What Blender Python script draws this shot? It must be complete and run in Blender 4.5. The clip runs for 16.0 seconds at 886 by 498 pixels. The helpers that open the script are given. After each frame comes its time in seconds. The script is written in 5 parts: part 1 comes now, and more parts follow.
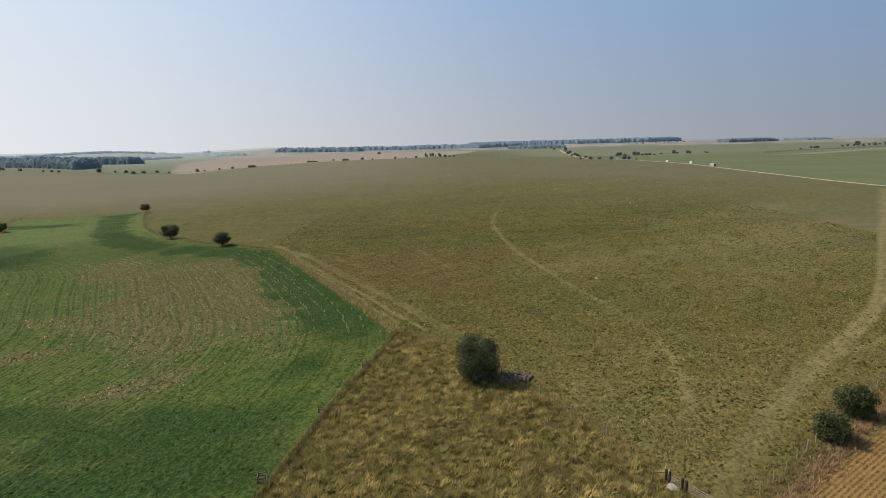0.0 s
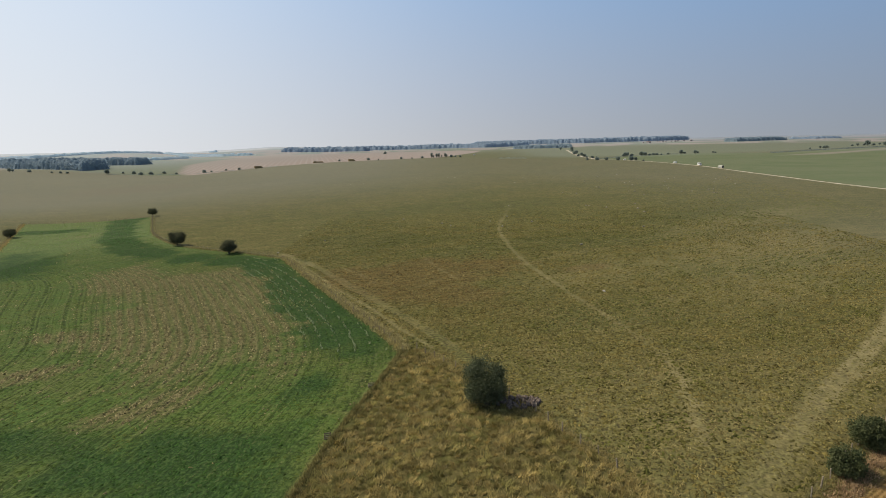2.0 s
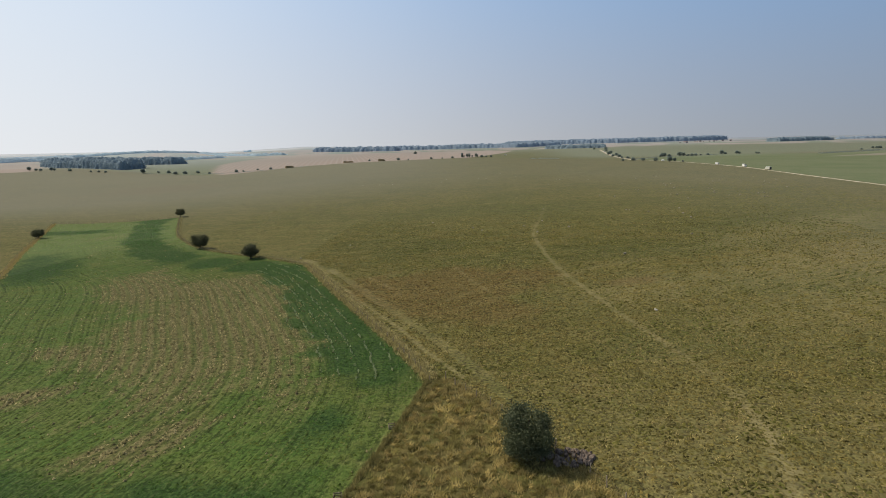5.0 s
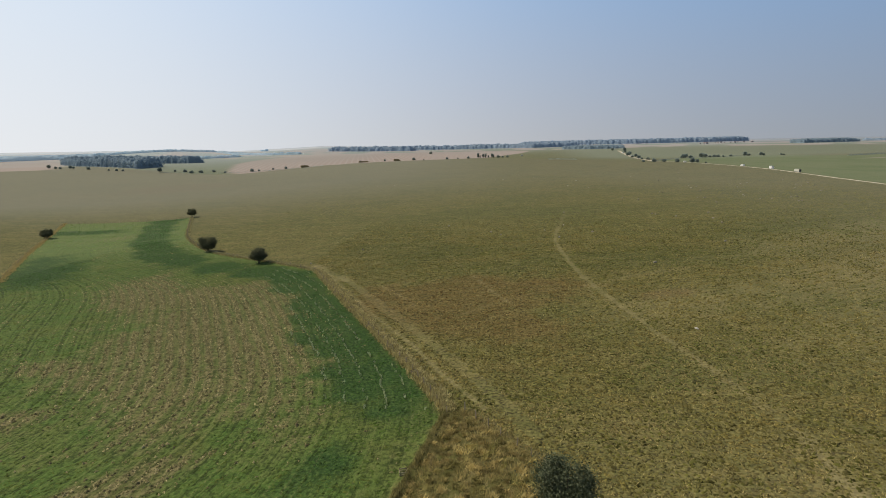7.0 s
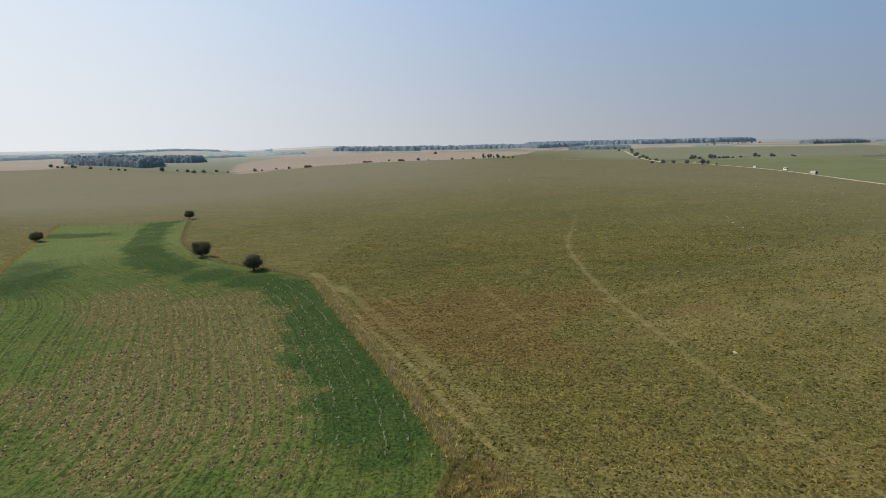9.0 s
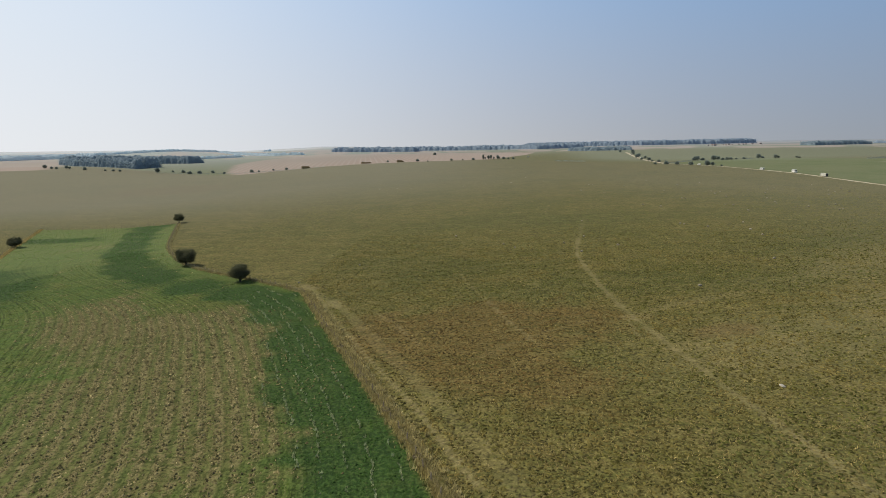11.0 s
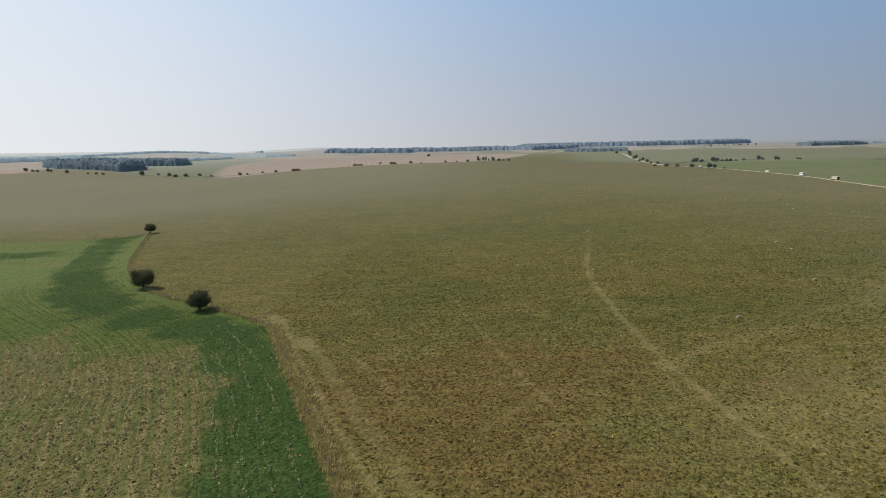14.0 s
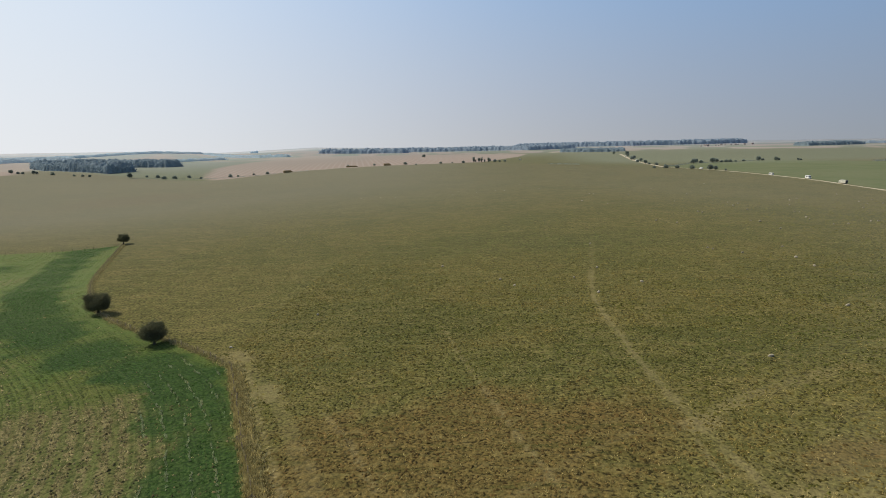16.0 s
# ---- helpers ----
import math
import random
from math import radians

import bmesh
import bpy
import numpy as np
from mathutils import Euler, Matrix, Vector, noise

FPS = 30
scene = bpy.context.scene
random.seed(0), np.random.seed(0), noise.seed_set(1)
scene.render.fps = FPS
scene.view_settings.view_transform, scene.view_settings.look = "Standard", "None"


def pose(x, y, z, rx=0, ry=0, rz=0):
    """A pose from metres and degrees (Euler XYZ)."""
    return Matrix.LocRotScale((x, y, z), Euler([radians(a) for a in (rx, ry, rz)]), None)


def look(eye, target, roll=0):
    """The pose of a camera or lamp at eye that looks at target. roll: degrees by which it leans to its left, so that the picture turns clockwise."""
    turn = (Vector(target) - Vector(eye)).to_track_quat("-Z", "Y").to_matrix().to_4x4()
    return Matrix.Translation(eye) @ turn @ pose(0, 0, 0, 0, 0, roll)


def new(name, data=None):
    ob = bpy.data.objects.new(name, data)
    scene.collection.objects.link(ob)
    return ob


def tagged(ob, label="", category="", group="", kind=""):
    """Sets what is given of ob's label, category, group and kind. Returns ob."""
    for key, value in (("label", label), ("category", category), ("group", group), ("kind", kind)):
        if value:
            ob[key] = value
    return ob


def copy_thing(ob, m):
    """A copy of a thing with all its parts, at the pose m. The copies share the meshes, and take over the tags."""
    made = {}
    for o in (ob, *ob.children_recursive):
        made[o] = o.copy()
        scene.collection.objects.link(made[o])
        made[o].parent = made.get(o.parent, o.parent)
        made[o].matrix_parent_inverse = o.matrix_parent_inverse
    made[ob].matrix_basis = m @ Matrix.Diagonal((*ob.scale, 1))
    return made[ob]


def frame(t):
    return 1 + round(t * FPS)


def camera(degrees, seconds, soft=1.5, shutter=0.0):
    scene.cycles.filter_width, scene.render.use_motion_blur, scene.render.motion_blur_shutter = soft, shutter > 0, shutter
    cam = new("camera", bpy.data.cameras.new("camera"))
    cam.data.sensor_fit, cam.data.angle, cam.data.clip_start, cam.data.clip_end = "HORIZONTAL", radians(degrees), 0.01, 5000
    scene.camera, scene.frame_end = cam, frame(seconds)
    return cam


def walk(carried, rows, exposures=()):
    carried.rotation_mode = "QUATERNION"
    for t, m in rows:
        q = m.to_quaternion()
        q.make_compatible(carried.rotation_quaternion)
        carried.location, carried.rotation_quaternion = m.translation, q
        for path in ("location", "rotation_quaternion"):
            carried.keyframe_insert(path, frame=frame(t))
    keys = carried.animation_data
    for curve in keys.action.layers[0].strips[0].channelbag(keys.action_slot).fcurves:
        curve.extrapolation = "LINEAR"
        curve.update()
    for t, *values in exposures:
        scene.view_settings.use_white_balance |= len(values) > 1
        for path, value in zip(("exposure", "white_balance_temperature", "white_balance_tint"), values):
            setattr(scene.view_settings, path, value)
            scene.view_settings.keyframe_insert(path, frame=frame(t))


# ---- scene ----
cam = camera(79.4, 16.0, soft=0.55)
METRES, EYE, TILT, LEAN, TURN = 88.0, 32.0, -11.3, 1.1, 0.0
ROWS = [
    (0.0, 0.0, 0.0, 0.0, 0.0, 0.0, 0.0),
    (0.5, -0.0002, -0.0027, 0.0129, 0.04, 0.02, 0.02),
    (1.0, -0.0007, -0.0052, 0.0255, 0.11, -0.04, 0.03),
    (1.5, -0.0013, -0.0027, 0.0334, 0.33, -0.11, 0.04),
    (2.0, -0.0019, 0.0071, 0.0373, 0.63, -0.14, -0.01),
    (2.5, -0.0028, 0.0235, 0.0408, 0.85, -0.15, -0.05),
    (3.0, -0.0029, 0.044, 0.045, 1.24, -0.15, -0.1),
    (3.5, -0.0045, 0.0666, 0.0497, 1.79, -0.17, -0.2),
    (4.0, -0.0065, 0.0906, 0.0547, 2.45, -0.18, -0.32),
    (6.5, -0.0233, 0.2211, 0.0813, 5.12, -0.18, -1.1),
    (7.0, -0.0282, 0.2497, 0.0865, 5.32, -0.2, -1.18),
    (7.5, -0.0329, 0.2791, 0.0928, 5.47, -0.22, -1.25),
    (8.0, -0.038, 0.309, 0.0994, 5.62, -0.23, -1.3),
    (8.5, -0.0431, 0.3399, 0.1057, 5.7, -0.21, -1.37),
    (9.0, -0.0483, 0.3713, 0.1124, 5.75, -0.21, -1.41),
    (11.5, -0.0744, 0.5437, 0.1469, 5.6, -0.1, -1.49),
    (12.0, -0.0789, 0.5816, 0.1547, 5.51, -0.08, -1.47),
    (12.5, -0.0831, 0.6211, 0.1625, 5.43, -0.06, -1.45),
    (13.0, -0.0866, 0.6616, 0.174, 5.36, -0.06, -1.41),
    (13.5, -0.0892, 0.7032, 0.1877, 5.23, -0.05, -1.35),
    (14.0, -0.0903, 0.7466, 0.2023, 5.05, -0.04, -1.26),
    (14.5, -0.0899, 0.7908, 0.2178, 4.92, -0.06, -1.21),
    (15.0, -0.0891, 0.8359, 0.233, 4.81, -0.05, -1.18),
    (15.5, -0.0876, 0.8812, 0.2487, 4.75, -0.05, -1.14),
    (16.0, -0.0862, 0.9269, 0.2647, 4.67, -0.08, -1.11),
]
walk(cam, [(t, pose(0, 0, EYE, TILT, LEAN, TURN) @ pose(METRES * x, METRES * y, METRES * z, 90 + pitch, roll, yaw)) for t, x, y, z, yaw, pitch, roll in ROWS])

# ---- world, sun ----
SUN_EL, SUN_AZ = 46.0, -70.0          # degrees above the horizon; degrees from straight ahead, left is minus
world = bpy.data.worlds.new("world")
scene.world = world
world.use_nodes = True
wn, wl = world.node_tree.nodes, world.node_tree.links
wn.clear()
sky = wn.new("ShaderNodeTexSky")
sky.sky_type = "NISHITA"
sky.sun_disc = False
sky.sun_elevation, sky.sun_rotation = radians(SUN_EL), radians(SUN_AZ)
sky.altitude, sky.air_density, sky.dust_density, sky.ozone_density = 0, 0.36, 1.15, 1.0
back = wn.new("ShaderNodeBackground")
back.inputs["Strength"].default_value = 0.153
warm = wn.new("ShaderNodeMix")
warm.data_type, warm.blend_type = "RGBA", "MULTIPLY"
warm.inputs[0].default_value, warm.inputs[7].default_value = 1.0, (1.0, 0.985, 0.88, 1)
veil = wn.new("ShaderNodeBackground")          # the even white of a hazy summer sky
veil.inputs["Color"].default_value, veil.inputs["Strength"].default_value = (0.66, 0.74, 0.78, 1), 0.11
both = wn.new("ShaderNodeAddShader")
wl.new(sky.outputs[0], warm.inputs[6])
wl.new(warm.outputs[2], back.inputs["Color"])
wl.new(back.outputs[0], both.inputs[0])
wl.new(veil.outputs[0], both.inputs[1])


def sky_map(value, lo, hi):
    m = wn.new("ShaderNodeMapRange")
    m.inputs["From Min"].default_value, m.inputs["From Max"].default_value = lo, hi
    wl.new(value, m.inputs["Value"])
    return m.outputs["Result"]


def sky_ramp(value, stops):
    r = wn.new("ShaderNodeValToRGB")
    r.color_ramp.interpolation = "B_SPLINE"
    while len(r.color_ramp.elements) < len(stops):
        r.color_ramp.elements.new(0.5)
    for e, (p, c) in zip(r.color_ramp.elements, stops):
        e.position, e.color = p, (*c, 1)
    wl.new(value, r.inputs[0])
    return r.outputs[0]


# the low sky is thick summer haze all round: white towards the sun, blue-grey away from it, bluer higher up
aim = wn.new("ShaderNodeTexCoord").outputs["Generated"]
split = wn.new("ShaderNodeSeparateXYZ")
wl.new(aim, split.inputs[0])
facing = wn.new("ShaderNodeVectorMath")
facing.operation = "DOT_PRODUCT"
facing.inputs[1].default_value = (math.sin(radians(SUN_AZ)), math.cos(radians(SUN_AZ)), 0)
wl.new(aim, facing.inputs[0])
sunward = sky_map(facing.outputs["Value"], -1, 1)
low = sky_ramp(sunward, ((0.0, (0.23, 0.265, 0.31)), (0.33, (0.28, 0.315, 0.365)), (0.50, (0.36, 0.39, 0.435)), (0.67, (0.48, 0.50, 0.535)), (0.84, (0.66, 0.69, 0.73)), (1.0, (0.87, 0.89, 0.91))))
high = sky_ramp(sunward, ((0.0, (0.14, 0.27, 0.50)), (0.33, (0.185, 0.335, 0.575)), (0.50, (0.235, 0.385, 0.62)), (0.67, (0.33, 0.475, 0.70)), (0.84, (0.54, 0.67, 0.86)), (1.0, (0.80, 0.88, 0.96))))
blue = wn.new("ShaderNodeMix")
blue.data_type = "RGBA"
wl.new(sky_map(split.outputs[2], 0.0, 0.27), blue.inputs[0])
wl.new(low, blue.inputs[6])
wl.new(high, blue.inputs[7])
haze = wn.new("ShaderNodeBackground")
wl.new(blue.outputs[2], haze.inputs["Color"])
rise = wn.new("ShaderNodeMixShader")
wl.new(sky_map(split.outputs[2], 0.26, 0.6), rise.inputs[0])
wl.new(haze.outputs[0], rise.inputs[1])
wl.new(both.outputs[0], rise.inputs[2])
wout = wn.new("ShaderNodeOutputWorld")
wl.new(rise.outputs[0], wout.inputs["Surface"])

lamp = bpy.data.lights.new("sun", "SUN")
lamp.energy, lamp.angle, lamp.color = 3.0, radians(0.6), (1.0, 0.92, 0.76)
sun = new("sun", lamp)
to_sun = Vector((math.sin(radians(SUN_AZ)) * math.cos(radians(SUN_EL)), math.cos(radians(SUN_AZ)) * math.cos(radians(SUN_EL)), math.sin(radians(SUN_EL))))
sun.matrix_world = look(to_sun * 300, (0, 0, 0))

# ---- small helpers ----
rng = np.random.default_rng(7)


def part(name, data, material, parent=None, label=""):
    """A mesh (or a bmesh) as one object, under its thing."""
    if isinstance(data, bmesh.types.BMesh):
        me = bpy.data.meshes.new(name)
        data.to_mesh(me)
        data.free()
    else:
        me = data
    if material is not None and not me.materials:
        me.materials.append(material)
    ob = new(name, me)
    if parent is not None:
        ob.parent = parent
    if label:
        ob["label"] = label
    return ob


def mesh_np(name, verts, faces):
    """A mesh from arrays: verts n x 3, faces m x k, all with k corners."""
    me = bpy.data.meshes.new(name)
    k = faces.shape[1]
    me.vertices.add(len(verts))
    me.vertices.foreach_set("co", np.ascontiguousarray(verts, dtype=np.float32).ravel())
    me.loops.add(faces.size)
    me.loops.foreach_set("vertex_index", np.ascontiguousarray(faces, dtype=np.int32).ravel())
    me.polygons.add(len(faces))
    me.polygons.foreach_set("loop_start", np.arange(0, faces.size, k, dtype=np.int32))
    me.polygons.foreach_set("loop_total", np.full(len(faces), k, dtype=np.int32))
    me.update(calc_edges=True)
    return me


def box(bm, cx, cy, cz, sx, sy, sz, rz=0.0, rx=0.0, bevel=0.0):
    """A box with its middle at c, turned by rz and rx degrees, its edges bevelled."""
    made = bmesh.ops.create_cube(bm, size=1.0, matrix=pose(cx, cy, cz, rx, 0, rz) @ Matrix.Diagonal((sx, sy, sz, 1)))
    if bevel:
        edges = list({e for v in made["verts"] for e in v.link_edges})
        bmesh.ops.bevel(bm, geom=edges, offset=bevel, segments=1, affect="EDGES")


def tube(bm, points, radii, sides=7):
    """A tapered, bent limb along the points."""
    rings = []
    n = len(points)
    for i, (p, r) in enumerate(zip(points, radii)):
        p = Vector(p)
        d = (Vector(points[min(i + 1, n - 1)]) - Vector(points[max(i - 1, 0)])).normalized()
        a = d.orthogonal().normalized()
        b = d.cross(a)
        rings.append([bm.verts.new(p + r * (math.cos(2 * math.pi * k / sides) * a + math.sin(2 * math.pi * k / sides) * b)) for k in range(sides)])
    for lo, hi in zip(rings, rings[1:]):
        for k in range(sides):
            bm.faces.new((lo[k], lo[(k + 1) % sides], hi[(k + 1) % sides], hi[k]))
    bm.faces.new(rings[-1])
    bm.faces.new(rings[0][::-1])


# ---- the lie of the land ----
# gentle rises and hollows: x, y, breadth, height
HILLS = [
    (18, 41, 10, -0.85),
    (-1375, 2380, 330, 15.00),
    (-1000, 2050, 200, -4.00),
    (0, 60, 90, -1.72),
    (-120, 150, 110, -0.89),
    (-50, 180, 110, 0.02),
    (30, 190, 110, 1.43),
    (110, 160, 110, -3.13),
    (-280, 280, 200, -3.61),
    (-140, 380, 200, -7.41),
    (30, 400, 200, 1.80),
    (190, 350, 200, 0.40),
    (-600, 600, 330, 4.41),
    (-360, 770, 330, -1.75),
    (-70, 850, 330, -2.11),
    (220, 820, 330, 0.98),
    (460, 710, 330, 0.96),
    (-980, 1390, 800, -2.93),
    (0, 1700, 800, -1.46),
    (850, 1470, 800, 12.73),
    (-420, 820, 130, -11.07),
    (-230, 800, 160, 2.59),
    (320, 980, 160, -5.94),
    (30, 60, 35, 2.26),
]


# heights of the far skyline, by bearing from straight ahead
SKYLINE = ((-60, -40, -35, -32, -27, -23, -18, -13, -5, 5, 13, 22, 29, 32, 40, 60), (8, 4, 4, 4, -20, -4, 16, 6, 0, 8, 13, 17, 17, 17, 18, 10))


def smooth(a, b, v):
    u = np.clip((v - a) / (b - a), 0, 1)
    return u * u * (3 - 2 * u)


def land(x, y):
    """The height of the ground."""
    x, y = np.asarray(x, dtype=float), np.asarray(y, dtype=float)
    z = np.full(np.broadcast(x, y).shape, 2.0)
    for hx, hy, s, h in HILLS:
        z = z + h * np.exp(-((x - hx) ** 2 + (y - hy) ** 2) / (2 * s * s))
    r = np.hypot(x, y)
    bearing = np.degrees(np.arctan2(x, np.maximum(y, 1.0)))
    return z + smooth(1500, 4000, r) * (np.interp(bearing, SKYLINE[0], SKYLINE[1]) - 2.0)


def at(x, y, up=0.0):
    return Vector((x, y, float(land(x, y)) + up))


def inside(x, y, poly):
    """Signed distance to a closed outline: positive inside."""
    d = np.full(x.shape, 1e9)
    odd = np.zeros(x.shape, dtype=bool)
    for (ax, ay), (bx, by) in zip(poly, poly[1:] + poly[:1]):
        ex, ey = bx - ax, by - ay
        u = np.clip(((x - ax) * ex + (y - ay) * ey) / (ex * ex + ey * ey), 0, 1)
        d = np.minimum(d, np.hypot(x - ax - u * ex, y - ay - u * ey))
        odd ^= ((ay > y) != (by > y)) & (x < ex * (y - ay) / (ey if ey else 1e-9) + ax)
    return np.where(odd, d, -d)


def beside(x, y, line):
    """Distance to an open line."""
    d = np.full(x.shape, 1e9)
    for (ax, ay), (bx, by) in zip(line, line[1:]):
        ex, ey = bx - ax, by - ay
        u = np.clip(((x - ax) * ex + (y - ay) * ey) / (ex * ex + ey * ey), 0, 1)
        d = np.minimum(d, np.hypot(x - ax - u * ex, y - ay - u * ey))
    return d


def rounded(line, times=2):
    """Cuts a line's corners."""
    for _ in range(times):
        out = [line[0]]
        for (ax, ay), (bx, by) in zip(line, line[1:]):
            out += [(0.75 * ax + 0.25 * bx, 0.75 * ay + 0.25 * by), (0.25 * ax + 0.75 * bx, 0.25 * ay + 0.75 * by)]
        line = out + [line[-1]]
    return line


def waves(x, y, size, seed, octaves=4):
    """Smooth, random waves from -1 to 1, of about that size in metres."""
    g = np.random.default_rng(seed)
    v, total = np.zeros(x.shape), 0.0
    for o in range(octaves):
        s, w = size / 1.9 ** o, 0.6 ** o
        for _ in range(5):
            a, ph = g.uniform(0, 2 * math.pi, 2)
            f = 2 * math.pi / s * g.uniform(0.6, 1.5)
            v += w * np.sin(f * (x * math.cos(a) + y * math.sin(a)) + ph + 1.3 * np.sin(f * 0.6 * (y * math.cos(a) - x * math.sin(a)) + 2 * ph))
        total += w * 5 ** 0.5
    return np.clip(v / total, -1.6, 1.6)


def spots(x, y, rows):
    """The largest of several soft round patches: x, y, half-lengths, turn in degrees."""
    v = np.zeros(x.shape)
    for cx, cy, ra, rb, turn in rows:
        c, s = math.cos(radians(turn)), math.sin(radians(turn))
        u, w = ((x - cx) * c + (y - cy) * s) / ra, (-(x - cx) * s + (y - cy) * c) / rb
        v = np.maximum(v, np.exp(-(u * u + w * w) ** 1.5))
    return v


# ---- field lines ----
NEAR_FENCE = [(-24, 0), (-18.2, 43.7), (-15.2, 61), (-11.9, 75.4), (-9.3, 89.2)]
MID_FENCE = [(-9.3, 89.2), (-16.6, 104.4), (-28.3, 125.3), (-42, 149.3), (-57.3, 177)]
TOP_FENCE = rounded([(-57.5, 177), (-71, 186.3), (-80, 191.5), (-98, 201.5), (-114, 214), (-135, 239), (-147, 258), (-178.5, 316)], 1)
FAR_EDGE = [(-178.5, 317), (-196, 303), (-217, 296), (-239, 294)]
LEFT_FENCE = [(-239, 294), (-212, 253), (-181, 207), (-149, 163), (-100, 96), (-50, 0)]
CROP = NEAR_FENCE + MID_FENCE[1:] + TOP_FENCE[1:] + FAR_EDGE[1:] + LEFT_FENCE[1:]
ROUGH_FENCE = [(-6.5, 90), (0.8, 80.2), (10.2, 65.3), (13.7, 58), (16.6, 53.7), (17.9, 50.8), (20.2, 47.2)]
GATE_LINE = [(20.2, 47.2), (21.1, 45.6), (22.3, 43.9), (24.5, 39.5), (28, 33)]
ROUGH = NEAR_FENCE + ROUGH_FENCE + GATE_LINE[1:] + [(20, 0)]
RIGHT_FENCE = [(20, 35), (27.7, 42.4), (31.2, 44.8), (37.1, 49.3), (43.6, 54.5), (53, 61.3), (75, 77), (150, 130), (250, 205)]
PLOUGH = [(28.4, 40.8), (30.2, 42), (34.4, 44.5), (39.2, 47.3), (46.6, 51.9), (76, 72), (150, 124), (250, 198), (420, 60), (300, -150), (20, -60), (10, 20)]
FOOTPATH = rounded([(44, 370), (31.3, 283), (21.4, 234), (19.4, 217), (20.8, 177), (22.6, 159), (28.3, 124), (31.5, 105.6), (32.9, 92.6), (33.9, 82), (32.5, 72), (28, 56)])
DROVE = rounded([(24.3, 42.2), (27.6, 46.4), (33.9, 52.5), (46.4, 65), (58.9, 76.2), (76.5, 92.1), (94.4, 110.6), (137, 164), (168, 202), (231, 281)])
FENCE_TRACK = rounded([(-66, 192), (-61, 187), (-49.3, 172), (-41.6, 162), (-36.4, 153.5), (-22, 130), (-11.5, 112.5), (-3.2, 97), (2.5, 84)])
FENCE_RUT = [(-3.9, 91), (-10.7, 102.5), (-17.8, 116.3), (-28.5, 133.2), (-44.7, 160.8), (-53, 176)]
CHALK = [(262, 180), (245, 250), (239, 290), (236, 328), (236, 366), (238, 440), (242, 490), (245, 530), (240, 610), (233, 690), (212, 785)]
RIGHT_FIELD = [(243, 250), (240, 290), (237, 330), (238, 366), (240, 440), (246, 520), (243, 620), (238, 690), (216, 785), (300, 925), (405, 945), (436, 906), (480, 800), (660, 860), (900, 800), (900, 200)]
PASTURE_END = [(-1300, 900), (-804, 977), (-603, 864), (-535, 838), (-450, 803), (-385, 785), (-362, 862), (-330, 900), (-296, 928), (-168, 978), (-21, 1046), (86, 939), (212, 789)]
BEYOND = PASTURE_END + [(280, 1300), (800, 5000), (-5000, 5000), (-5000, 900)]
FAR_STUBBLE = [(-436, 862), (-388, 800), (-362, 866), (-330, 903), (-296, 932), (-168, 982), (-21, 1050), (60, 1300), (90, 1490), (-100, 1700), (-300, 1760), (-600, 1760), (-560, 1300), (-500, 1020)]

LEFT_STUBBLE = [(r * math.sin(radians(a)), r * math.cos(radians(a))) for a, r in ((-56, 1010), (-48, 1060), (-41, 1080), (-39.5, 1500), (-41, 2250), (-58, 2100))]

# ---- the ground: one sheet to the horizon ----


def steps(lo, hi, fine, grow_lo, grow_hi, end_lo=-4880, end_hi=4880):
    mid = list(np.arange(lo, hi, fine))
    s, v, up = fine, mid[-1], []
    while v < end_hi:
        s *= grow_hi
        v += s
        up.append(min(v, end_hi))
    s, v, down = fine, lo, []
    while v > end_lo:
        s *= grow_lo
        v -= s
        down.append(max(v, end_lo))
    return np.array(down[::-1] + mid + up)


def nodes_of(name, roughness=0.9, specular=0.2):
    m = bpy.data.materials.new(name)
    m.use_nodes = True
    n, l = m.node_tree.nodes, m.node_tree.links
    b = n["Principled BSDF"]
    b.inputs["Roughness"].default_value = roughness
    b.inputs["Specular IOR Level"].default_value = specular
    return m, n, l, b


def noise_node(n, l, scale, detail=4.0, rough=0.6, coords=None, distort=0.0):
    t = n.new("ShaderNodeTexNoise")
    t.inputs["Scale"].default_value, t.inputs["Detail"].default_value, t.inputs["Roughness"].default_value = scale, detail, rough
    t.inputs["Distortion"].default_value = distort
    if coords is not None:
        l.new(coords, t.inputs["Vector"])
    return t.outputs["Fac"]


def ramp(n, l, value, lo, hi, a=0.0, b=1.0):
    r = n.new("ShaderNodeMapRange")
    r.interpolation_type = "SMOOTHSTEP"
    for k, v in zip(("From Min", "From Max", "To Min", "To Max"), (lo, hi, a, b)):
        r.inputs[k].default_value = v
    l.new(value, r.inputs["Value"])
    return r.outputs["Result"]


def math_node(n, l, op, a, b):
    m = n.new("ShaderNodeMath")
    m.operation = op
    for i, v in enumerate((a, b)):
        if isinstance(v, (int, float)):
            m.inputs[i].default_value = v
        else:
            l.new(v, m.inputs[i])
    return m.outputs[0]


def mix(n, l, fac, a, b, blend="MIX"):
    m = n.new("ShaderNodeMix")
    m.data_type, m.blend_type = "RGBA", blend
    for key, v in ((0, fac), (6, a), (7, b)):
        if isinstance(v, (int, float)):
            m.inputs[key].default_value = v
        elif isinstance(v, tuple):
            m.inputs[key].default_value = (*v, 1.0)
        else:
            l.new(v, m.inputs[key])
    return m.outputs[2]


